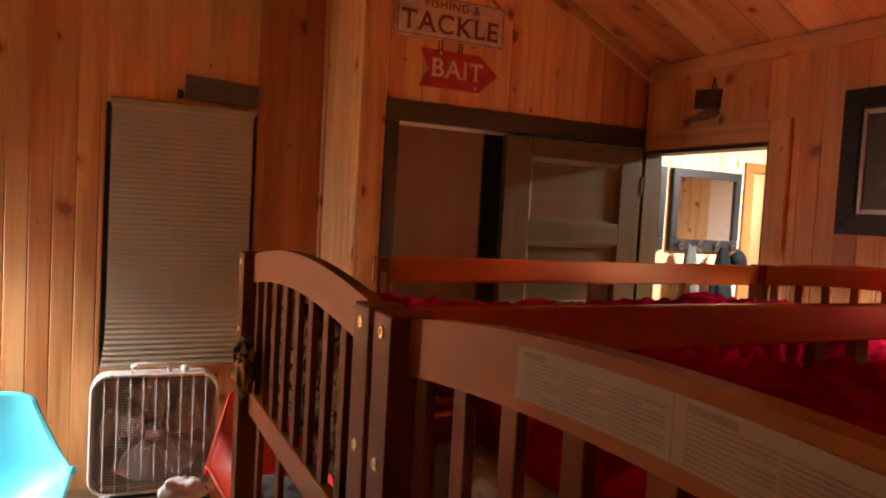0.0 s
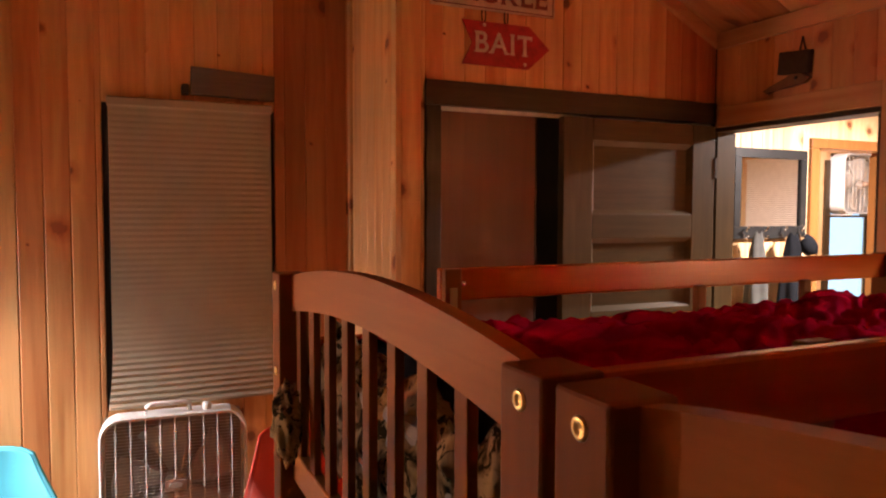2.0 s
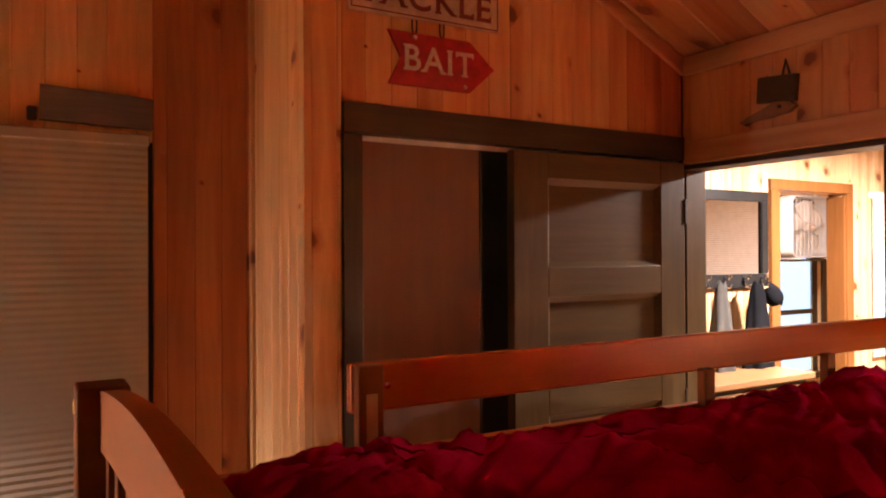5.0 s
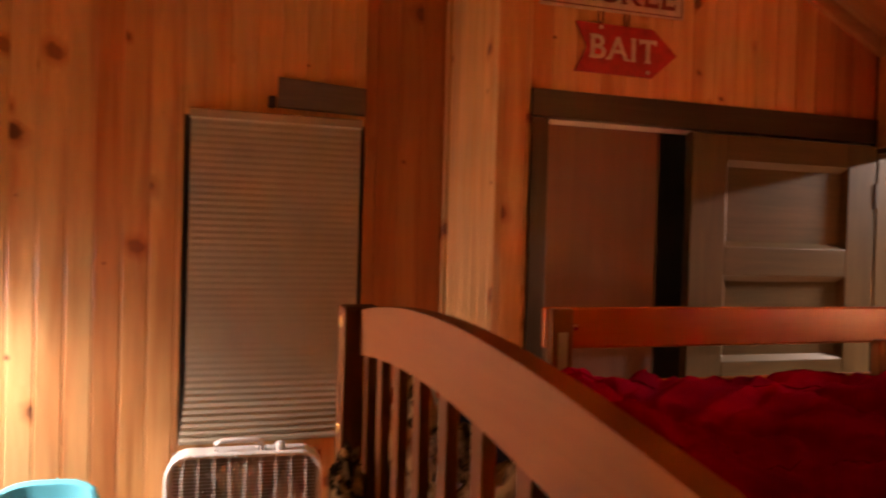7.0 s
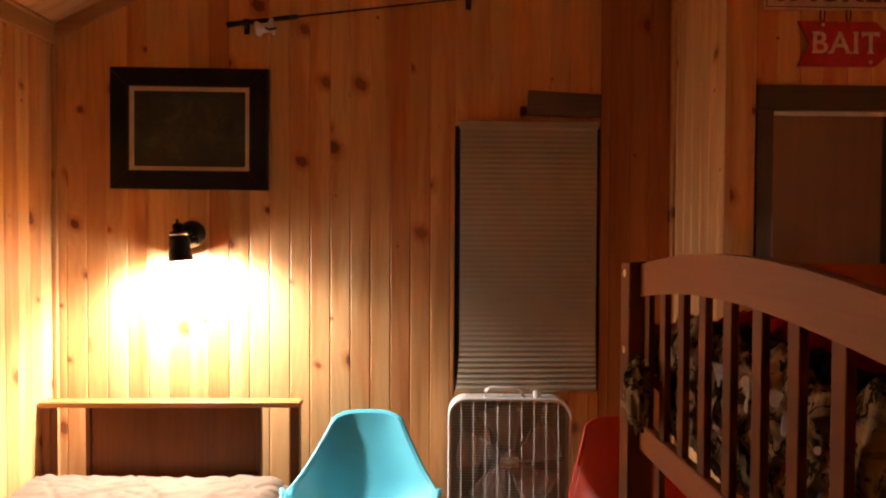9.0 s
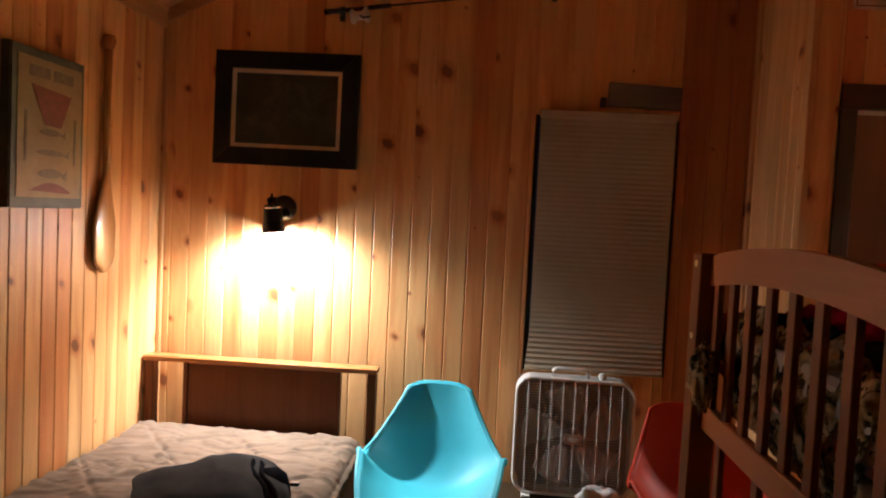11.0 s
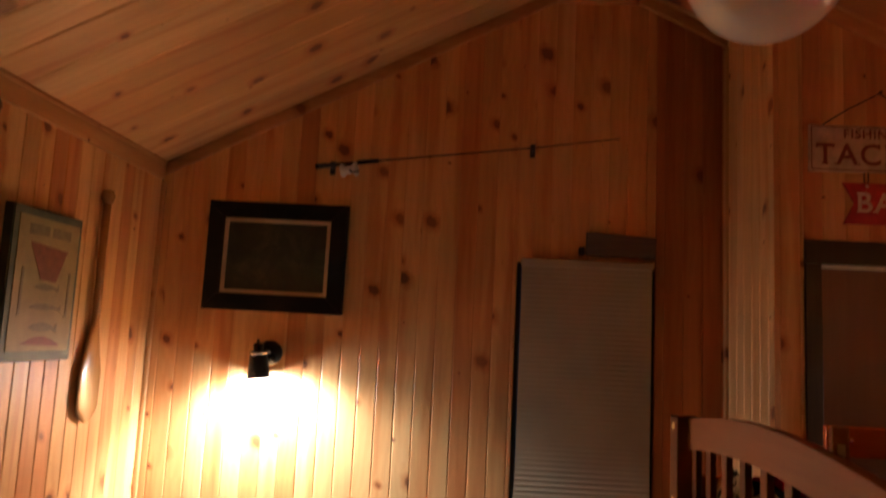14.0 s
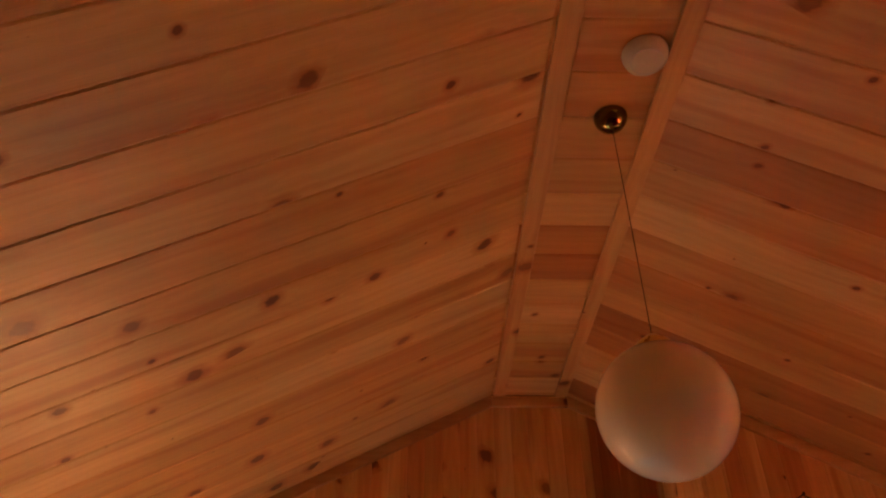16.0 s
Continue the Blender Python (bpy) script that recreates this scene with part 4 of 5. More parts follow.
# ---- bunk beds ----
def bunk(x0, x1, y0, y1, label, gap):
    """A bunk bed between x0, x1 and y0, y1. gap: where along x the guard rail of the far side starts."""
    t = thing("bunk_bed", ((x0 + x1) / 2, (y0 + y1) / 2, 0), label, "bunk bed", "bunk beds side by side")
    pw, pt, H = 0.068, 0.062, 1.430
    for px in (x0, x1 - pt):
        for py in (y0, y1 - pw):
            post = part("post", box(px, px + pt, py, py + pw, 0, H, 0.004), BUNK_Z_SHADED, t)
            for z in (H - 0.026, H - 0.205):
                fx = px if px == x0 else px + pt
                s = -1 if px == x0 else 1
                part("bolt", lathe([(0, 0.0006), (0.004, 0.0006), (0.0045, 0.002), (0.008, 0.0022), (0.0095, 0.001), (0.0095, -0.001)], Matrix.Translation((fx, py + pw / 2, z)) @ (FACE_W if s < 0 else FACE_E), 16), BRASS, post, "brass bolt head", True)
    for ex in (x0 + 0.026, x1 - 0.026 - 0.024):
        a, b = y0 + pw, y1 - pw
        ins = 0.0
        arch = lambda k: math.sin(math.pi * k) ** 0.9
        n = 24
        top = [(a + (b - a) * i / n, 1.426 + 0.038 * arch(i / n)) for i in range(n + 1)]
        bot = [(a + (b - a) * i / n, 1.352 + 0.036 * arch(i / n)) for i in range(n + 1)]
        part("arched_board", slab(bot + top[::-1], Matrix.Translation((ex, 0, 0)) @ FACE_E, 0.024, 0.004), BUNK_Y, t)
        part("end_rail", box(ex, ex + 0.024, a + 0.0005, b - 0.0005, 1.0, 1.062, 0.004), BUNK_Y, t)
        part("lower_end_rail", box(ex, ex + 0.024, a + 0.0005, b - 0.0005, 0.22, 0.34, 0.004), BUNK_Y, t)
        for i in range(9):
            c = b - 0.034 - (b - a - 0.068) * i / 8
            k = (c - a) / (b - a)
            part("slat", box(ex + 0.005, ex + 0.019, c - 0.016, c + 0.016, 1.058, 1.356 + 0.036 * arch(k), 0.002), BUNK_Z_SHADED, t)
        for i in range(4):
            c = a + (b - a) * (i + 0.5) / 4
            part("slat", box(ex + 0.005, ex + 0.019, c - 0.016, c + 0.016, 0.338, 1.002, 0.002), BUNK_Z_SHADED, t)
    for py, start, s in ((y1 - 0.046, gap, 1), (y0 + 0.004, x0 + pt, -1)):
        part("side_rail", box(x0 + pt + 0.0005, x1 - pt - 0.0005, py, py + 0.022, 1.165, 1.288, 0.004), BUNK_X_LIT, t)
        part("lower_side_rail", box(x0 + pt + 0.0005, x1 - pt - 0.0005, py, py + 0.022, 0.25, 0.37, 0.004), BUNK_X_LIT, t)
        if start is None:
            continue
        part("guard_rail", box(start + 0.0005, x1 - pt - 0.0005, py, py + 0.022, 1.352, 1.428, 0.005), BUNK_X_LIT, t)
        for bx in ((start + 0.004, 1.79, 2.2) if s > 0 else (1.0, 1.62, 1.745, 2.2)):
            up = part("guard_post", box(bx, bx + 0.042 if s < 0 or bx < 1.3 else bx + 0.03, py - 0.0225 if s > 0 else py + 0.0225, py - 0.0005 if s > 0 else py + 0.044, 1.20, 1.428 if bx < 1.3 else 1.36, 0.003), BUNK_Z_SHADED, t)
            if s > 0 and bx < 1.3:
                part("sticker", box(bx + 0.012, bx + 0.03, py - 0.0240, py - 0.0225, 1.30, 1.385), LABEL_PAPER, up, "small white paper sticker")
                part("screw", lathe([(0, 0.006), (0.006, 0.005), (0.007, 0.0), (0, 0)], Matrix.Translation((bx + 0.055, py, 1.392)) @ FACE_S, 12), STEEL_BAND, up)
    part("bed_base", box(x0 + pt, x1 - pt, y0 + 0.05, y1 - 0.05, 1.14, 1.165), BUNK_X_LIT, t)
    part("lower_bed_base", box(x0 + pt, x1 - pt, y0 + 0.05, y1 - 0.05, 0.26, 0.285), BUNK_X_LIT, t)
    return t


A = (0.665, 2.655, 0.985, 2.042)
B = (0.665, 2.655, -0.095, 0.968)
bunk(*A, "cherry-stained wooden bunk bed with arched slatted ends", 1.035)
bb = bunk(*B, "cherry-stained wooden bunk bed with a paper label on its end", None)


def comforter(name, x0, x1, y0, y1, z, bumps, label, seed, material, cat="comforter", drop=0.03, wr=1.0, nu=220, nv=120, q=0.0):
    """A rumpled cover; bumps are (x, y, height, spread) swellings such as a pillow under it."""
    def where(u, v):
        x, y = x0 + (x1 - x0) * u, y0 + (y1 - y0) * v
        e = min(u * (x1 - x0), (1 - u) * (x1 - x0), v * (y1 - y0), (1 - v) * (y1 - y0))
        p = Vector((x * 3.2 + seed, y * 3.2, seed))
        h = 0.018 * wr * noise.noise(p)
        r1, r2 = x * 0.8 + y * 0.6, y * 0.8 - x * 0.6
        w = Vector((r1 * 2.6 + 1.2 * noise.noise(p * 0.7), r2 * 13 + 1.8 * noise.noise(p * 0.6 + Vector((9, 0, 0))), seed * 1.7))
        w2 = Vector((x * 12 + 1.5 * noise.noise(p * 0.8), y * 3.2, seed))
        h += 0.014 * wr * noise.noise(w) + 0.008 * wr * noise.noise(w2) + 0.015 * wr * (0.5 - 2 * abs(noise.noise(w * 1.9))) + 0.006 * wr * (0.5 - 2 * abs(noise.noise(w * 3.7)))
        if q:
            s = min(abs(((x + 0.04 * noise.noise(p)) / q) % 1 - 0.5), abs(((y + 0.04 * noise.noise(p + Vector((3, 3, 3)))) / q) % 1 - 0.5))
            h -= 0.012 * math.exp(-(s / 0.05) ** 2)
        for bx, by, bh, sp in bumps:
            h += bh * math.exp(-(((x - bx) / sp) ** 2 + ((y - by) / (sp * 1.6)) ** 2))
        edge = max(0.0, 1 - e / 0.07)
        return Vector((x, y, z + h - drop * edge ** 2))
    bm = sheet(nu, nv, where)
    # sides down to the mattress
    ring = [e for e in bm.edges if e.is_boundary]
    r = bmesh.ops.extrude_edge_only(bm, edges=ring)
    for v in r["geom"]:
        if isinstance(v, bmesh.types.BMVert):
            v.co.z -= 0.07
    cover = tagged(part(name, bm, material, smooth=True), label, cat)
    lift = Vector((0, 0, 0.001))
    for k in range(int(x0 / q), int(x1 / q) + 1):
        if x0 + 0.1 < q * (k + 0.5) < x1 - 0.1:
            u = (q * (k + 0.5) - x0) / (x1 - x0)
            part("seam", tube([where(u, 0.03 + 0.94 * i / 60) + lift for i in range(61)], 0.0016, 5), material, cover, smooth=True)
    for k in range(int(y0 / q) - 1, int(y1 / q) + 1):
        if y0 + 0.1 < q * (k + 0.5) < y1 - 0.1:
            v = (q * (k + 0.5) - y0) / (y1 - y0)
            part("seam", tube([where(0.02 + 0.96 * i / 110, v) + lift for i in range(111)], 0.0016, 5), material, cover, smooth=True)
    return cover


for bed, sd, bumps in ((A, 3.1, [(0.86, 1.62, 0.062, 0.16), (2.3, 1.5, 0.02, 0.3)]), (B, 8.4, [(0.95, 0.45, 0.05, 0.16), (1.5, 0.75, 0.02, 0.25), (2.2, 0.4, 0.03, 0.3)])):
    mt = tagged(part("mattress", box(bed[0] + 0.07, bed[1] - 0.07, bed[2] + 0.05, bed[3] - 0.052, 1.166, 1.262, 0.02), MATTRESS), "thin mattress on the upper bunk", "mattress", "bunk mattresses")
    over = 0.03 if bed is B else 0.0
    comforter("comforter", bed[0] + (0.17 if bed is A else 0.125), bed[1] - 0.066, bed[2] + 0.048, bed[3] - 0.05 + over, 1.304 + 0.4 * over, bumps, "rumpled crimson comforter spread over the upper bunk", sd, RED_CLOTH, q=0.42)
    mt = tagged(part("mattress", box(bed[0] + 0.07, bed[1] - 0.07, bed[2] + 0.05, bed[3] - 0.052, 0.286, 0.42, 0.03), MATTRESS), "mattress on the lower bunk", "mattress", "bunk mattresses")


# camouflage blanket pushed against the end slats
def crumple(u, v):
    y = A[2] + 0.09 + (A[3] - A[2] - 0.13) * u
    a = v * math.tau
    p = Vector((u * 9, math.cos(a) * 1.6, math.sin(a) * 1.6))
    r = 0.13 + 0.045 * noise.noise(p) + 0.025 * noise.noise(p * 2.6) + 0.012 * noise.noise(p * 6.0)
    end = min(1.0, min(u, 1 - u) * 14) ** 0.5
    fold = 0.05 + 0.02 * noise.noise(p * 1.7) + 0.012 * noise.noise(p * 4.3)
    x = 0.772 + fold * math.cos(a) * end
    z = 1.165 + 0.03 * noise.noise(Vector((u * 4, 7, 1)))
    return Vector((max(x, 0.7165), y, max(z + r * math.sin(a) * end, 1.168 if x > 0.76 else 0.0)))


cm = tagged(part("camouflage_blanket", sheet(110, 40, crumple), CAMO, smooth=True), "crumpled camouflage fleece blanket stuffed behind the bunk's end slats", "blanket")


def dark_heap(u, v):
    y = A[2] + 0.08 + (A[3] - A[2] - 0.17) * u
    a = v * math.tau
    p = Vector((u * 7 + 3, math.cos(a) * 1.4, math.sin(a) * 1.4))
    end = min(1.0, min(u, 1 - u) * 9) ** 0.5
    r = 0.115 + 0.02 * noise.noise(p) + 0.012 * noise.noise(p * 2.8)
    return Vector((0.800 + (0.032 + 0.008 * noise.noise(p * 2)) * math.cos(a) * end, y, max(1.2 + r * math.sin(a) * end, 1.266)))


tagged(part("dark_jacket", sheet(70, 32, dark_heap), DARK_COAT, smooth=True), "dark jacket bundled behind the bunk's end slats", "jacket")


def bulge(u, v):
    a, b = u * math.tau, v * math.pi
    d = Vector((math.sin(b) * math.cos(a), math.sin(b) * math.sin(a), math.cos(b)))
    r = 1 + 0.4 * noise.noise(d * 2.2) + 0.2 * noise.noise(d * 5)
    return Vector((0.664 + 0.026 * d.x * r, 1.895 + 0.045 * d.y * r, 1.145 + 0.075 * d.z * r))


tagged(part("camouflage_sleeve", sheet(28, 20, bulge), CAMO, smooth=True), "bunched camouflage cloth poking out over the bunk's end rail", "clothing")

# paper labels on the end board of the other bunk
lb = thing("warning_label", (0.69, 0.4, 1.4), "long yellowed paper warning label on the bunk's end board", "label")
MB = Matrix.Translation((0.6903, 0, 0)) @ FACE_W
for a, b in ((0.632, 0.424), (0.423, 0.175)):
    n = 12
    cB = 0.4365
    hw = (B[3] - B[2]) / 2 - 0.068
    mid = lambda y: 1.389 + 0.039 * math.sin(math.pi * (0.5 + (y - cB) / (2 * hw))) ** 0.9
    pts = [(-(a + (b - a) * i / n), mid(a + (b - a) * i / n) + 0.024) for i in range(n + 1)] + [(-(b + (a - b) * i / n), mid(b + (a - b) * i / n) - 0.026) for i in range(n + 1)]
    sheet_p = part("paper", slab(pts, MB, 0.0006), LABEL_PAPER, lb)
    rows = 11
    for k in range(rows):
        for s in range(3):
            y0, y1 = a + (b - a) * (0.05 + 0.31 * s), a + (b - a) * (0.05 + 0.31 * (s + 1) - 0.012 - (0.12 if (k + s) % 4 == 0 else 0))
            if k == 0 and s != 0:
                continue
            tall = 0.0030 if k == 0 else 0.0007
            zc = 0.017 - 0.0037 * k - (0.002 if k else 0)
            m0, m1 = mid(y0) + zc, mid(y1) + zc
            part("print_line", slab([(-y0, m0 - tall), (-y1, m1 - tall), (-y1, m1 + tall), (-y0, m0 + tall)], MB @ Matrix.Translation((0, 0, 0.0006)), 0.0003), LABEL_INK, sheet_p)

# ---- single bed ----
bed = thing("single_bed", (-0.85, 2.4, 0), "dark wooden single bed with a flat-topped headboard", "bed")
part("top_rail", box(-1.372, -0.312, 3.285, 3.365, 0.772, 0.795, 0.004), WALNUT_X_LIT, bed, "thin top shelf, lamp light in its orange-brown colour")
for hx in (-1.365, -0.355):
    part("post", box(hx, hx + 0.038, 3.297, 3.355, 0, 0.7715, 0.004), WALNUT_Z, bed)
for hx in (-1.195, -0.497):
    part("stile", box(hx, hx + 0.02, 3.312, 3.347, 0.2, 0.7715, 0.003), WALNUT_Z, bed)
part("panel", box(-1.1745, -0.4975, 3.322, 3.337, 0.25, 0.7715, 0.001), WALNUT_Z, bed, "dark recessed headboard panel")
for hx in (-1.345, -0.365):
    part("side_rail", box(hx, hx + 0.024, 1.42, 3.296, 0.18, 0.30, 0.003), WALNUT_X_LIT, bed)
for hx in (-1.345, -0.375):
    part("leg", box(hx, hx + 0.04, 1.40, 1.44, 0, 0.18, 0.003), WALNUT_Z, bed)
part("foot_rail", box(-1.3205, -0.3655, 1.405, 1.43, 0.18, 0.30, 0.003), WALNUT_X_LIT, bed)
tagged(part("mattress", box(-1.33, -0.355, 1.40, 3.28, 0.19, 0.46, 0.05, seg=4), MATTRESS), "mattress of the single bed", "mattress")


def quilt(u, v):
    """A taupe comforter that hangs over the side and foot of the bed."""
    W, side, up = 0.99, 0.30, 0.505
    s = u * (W + side + 0.03)
    y = 3.285 - v * 1.975
    p = Vector((s * 3, y * 3, 4.4))
    q = 0.30
    du, dv = (s * 0.8 + y * 0.6) / q, (s * 0.6 - y * 0.8) / q
    st = min(abs(du % 1 - 0.5), abs(dv % 1 - 0.5))
    near = math.exp(-(st / 0.16) ** 2)
    h = 0.010 * noise.noise(p * 0.7) - 0.007 * math.exp(-(st / 0.035) ** 2)
    w = Vector((du * 2.1 + 0.9 * noise.noise(p), dv * 5.5 + 0.9 * noise.noise(p + Vector((5, 1, 0))), 2.0))
    w2 = Vector((s * 4 + 1.5 * noise.noise(p * 1.3), y * 13 + 1.5 * noise.noise(p + Vector((2, 8, 0))), 6.0))
    h += (0.004 + 0.009 * near) * max(0.0, 1 - 3.4 * abs(noise.noise(w))) - 0.007 * max(0.0, 1 - 5.0 * abs(noise.noise(w2))) + 0.004 * noise.noise(w * 2.3)
    h += 0.05 * math.exp(-((y - 2.0) / 0.6) ** 2) * 0.6
    r = 0.07
    if s < W - r:
        x, z, n = -1.345 + s, up, Vector((0, 0, 1))
    elif s < W - r + r * math.pi / 2:
        a = (s - (W - r)) / r
        x, z, n = -1.345 + W - r + r * math.sin(a), up - r + r * math.cos(a), Vector((math.sin(a), 0, math.cos(a)))
    else:
        x, z, n = -1.345 + W, up - r - (s - (W - r) - r * math.pi / 2), Vector((1, 0, 0))
    c = Vector((x, y, z)) + n * (h * (1 - 0.75 * n.x) + 0.012 * (n.x > 0.9))
    head = max(0.0, (y - 3.225) / 0.06)
    c.z -= 0.04 * head ** 2
    c.x = max(c.x, XW + 0.012)
    return c


bm = sheet(170, 250, quilt)
tagged(part("taupe_comforter", bm, TAUPE_CLOTH, smooth=True), "rumpled taupe quilted comforter covering the single bed", "comforter")

# duffel on the bed
bag = thing("duffel_bag", (-0.68, 2.42, 0.53), "charcoal nylon bag slumped on the bed, black zip and strap", "bag")


def bag_body(u, v):
    a, b = u * math.tau, (v - 0.5) * math.pi
    ca, sa, cb, sb = math.cos(a), math.sin(a), math.cos(b), math.sin(b)
    pw = lambda c, e: math.copysign(abs(c) ** e, c)
    x, y, z = 0.25 * pw(cb, 0.55) * pw(ca, 0.75), 0.19 * pw(cb, 0.55) * pw(sa, 0.75), 0.066 * pw(sb, 0.9)
    p = Vector((x * 6, y * 6, z * 6 + 3))
    k = 1 + 0.16 * noise.noise(p) + 0.09 * noise.noise(p * 2.5)
    z = z * (1.15 - 8.5 * (x - 0.09) ** 2) * k
    m = pose(-0.685, 2.40, 0.572, 5, 5, 30)
    return m @ Vector((x * k, y * k, z))


part("body", sheet(56, 28, bag_body), BAG_CLOTH, bag, smooth=True)
seam = [pose(-0.685, 2.40, 0.572, 5, 5, 30) @ Vector((0.12 + 0.012 * math.sin(k), -0.18 + 0.36 * k / 10, 0.066 - 0.055 * (abs(k / 10 - 0.5) * 2) ** 3)) for k in range(11)]
part("strap", tube(seam, 0.011, 8), BLACK_CLOTH, bag, "black webbing strap", True)
part("zip_flap", tube([p + Vector((0.035, -0.01, -0.002)) for p in seam], 0.008, 8), BLACK_CLOTH, bag, smooth=True)
part("end_patch", lathe([(0, 0.05), (0.04, 0.045), (0.066, 0.02), (0.074, -0.03), (0.05, -0.05), (0, -0.05)], pose(-0.515, 2.49, 0.560, 5, 80, 30), 24), BLACK_CLOTH, bag, "black end of the bag", True)
part("buckle", box(-0.468, -0.438, 2.50, 2.52, 0.566, 0.578, 0.003), BLACK_METAL, bag)


# ---- shell chairs ----
def shell_chair(m, material, label):
    t = new("shell_chair")
    tagged(t, label, "chair", "shell chairs")
    # along the middle from the front lip to the top of the back: y, z, half width, rise of the rim
    line = [(0.250, 0.385, 0.195, 0.015), (0.225, 0.425, 0.225, 0.045), (0.12, 0.425, 0.256, 0.125), (0.0, 0.412, 0.270, 0.185), (-0.105, 0.435, 0.278, 0.175), (-0.178, 0.515, 0.258, 0.115), (-0.230, 0.62, 0.206, 0.066), (-0.278, 0.735, 0.152, 0.036), (-0.310, 0.828, 0.115, 0.016)]

    def at(v):
        k = min(max(v, 0.0), 1.0) * (len(line) - 1)
        i = min(int(k), len(line) - 2)
        f = k - i
        p0, p1, p2, p3 = (line[min(max(i + o, 0), len(line) - 1)] for o in (-1, 0, 1, 2))
        return [0.5 * (2 * b + (c - a) * f + (2 * a - 5 * b + 4 * c - d) * f * f + (3 * b - a - 3 * c + d) * f ** 3) for a, b, c, d in zip(p0, p1, p2, p3)]

    def where(u, v):
        s = u * 2 - 1
        vv = v - 0.05 * abs(s) ** 3 * max(0.0, v - 0.75) / 0.25
        y, z, w, h = at(vv)
        a, b = at(vv - 0.07), at(vv + 0.07)
        d = Vector((0, b[0] - a[0], b[1] - a[1])).normalized()
        return Vector((w * math.copysign(abs(s) ** 0.92, s), y, z)) + Vector((0, d.z, -d.y)) * (h * abs(s) ** 2.5)

    bm = sheet(32, 44, where)
    bmesh.ops.recalc_face_normals(bm, faces=bm.faces)
    bmesh.ops.solidify(bm, geom=list(bm.faces), thickness=0.009)
    rim = [where(0, i / 30) for i in range(31)] + [where(i / 20, 1) for i in range(1, 21)] + [where(1, 1 - i / 30) for i in range(1, 31)] + [where(1 - i / 20, 0) for i in range(1, 20)]
    tube(rim, 0.0075, 8, bm, closed=True)
    part("shell", bm, material, t, smooth=True)
    for sx in (-1, 1):
        for y0, y1 in ((0.12, 0.20), (-0.10, -0.20)):
            part("leg", tube([(sx * 0.10, y0, 0.40), (sx * 0.19, y1, 0.015)], 0.0085, 10), CHROME, t, "chrome rod leg", True)
            part("glide", lathe([(0, 0), (0.014, 0), (0.012, 0.016), (0, 0.016)], Matrix.Translation((sx * 0.191, y1, 0.0)), 12), BLACK_METAL, t)
    for y in (0.13, -0.11):
        part("cross_bar", tube([(-0.12, y, 0.34), (0.12, y, 0.34)], 0.006, 8), CHROME, t, "chrome rod")
    t.matrix_basis = m @ Matrix.Diagonal((1.04, 1.0, 0.935, 1.0))
    return t


shell_chair(pose(-0.032, 2.915, 0.0, 0, 0, 179), TURQUOISE, "turquoise plastic shell armchair on chrome legs")
shell_chair(pose(0.99, 2.81, 0.0, 0, 0, 188), RED_PLASTIC, "orange-red plastic shell armchair behind the bunk")


# ---- box fans ----
def rrect(x0, x1, z0, z1, r, n=6):
    pts = []
    for cx, cz, a0 in ((x1 - r, z1 - r, 0), (x0 + r, z1 - r, 90), (x0 + r, z0 + r, 180), (x1 - r, z0 + r, 270)):
        pts += [(cx + r * math.cos(radians(a0 + 90 * k / n)), cz + r * math.sin(radians(a0 + 90 * k / n))) for k in range(n + 1)]
    return pts


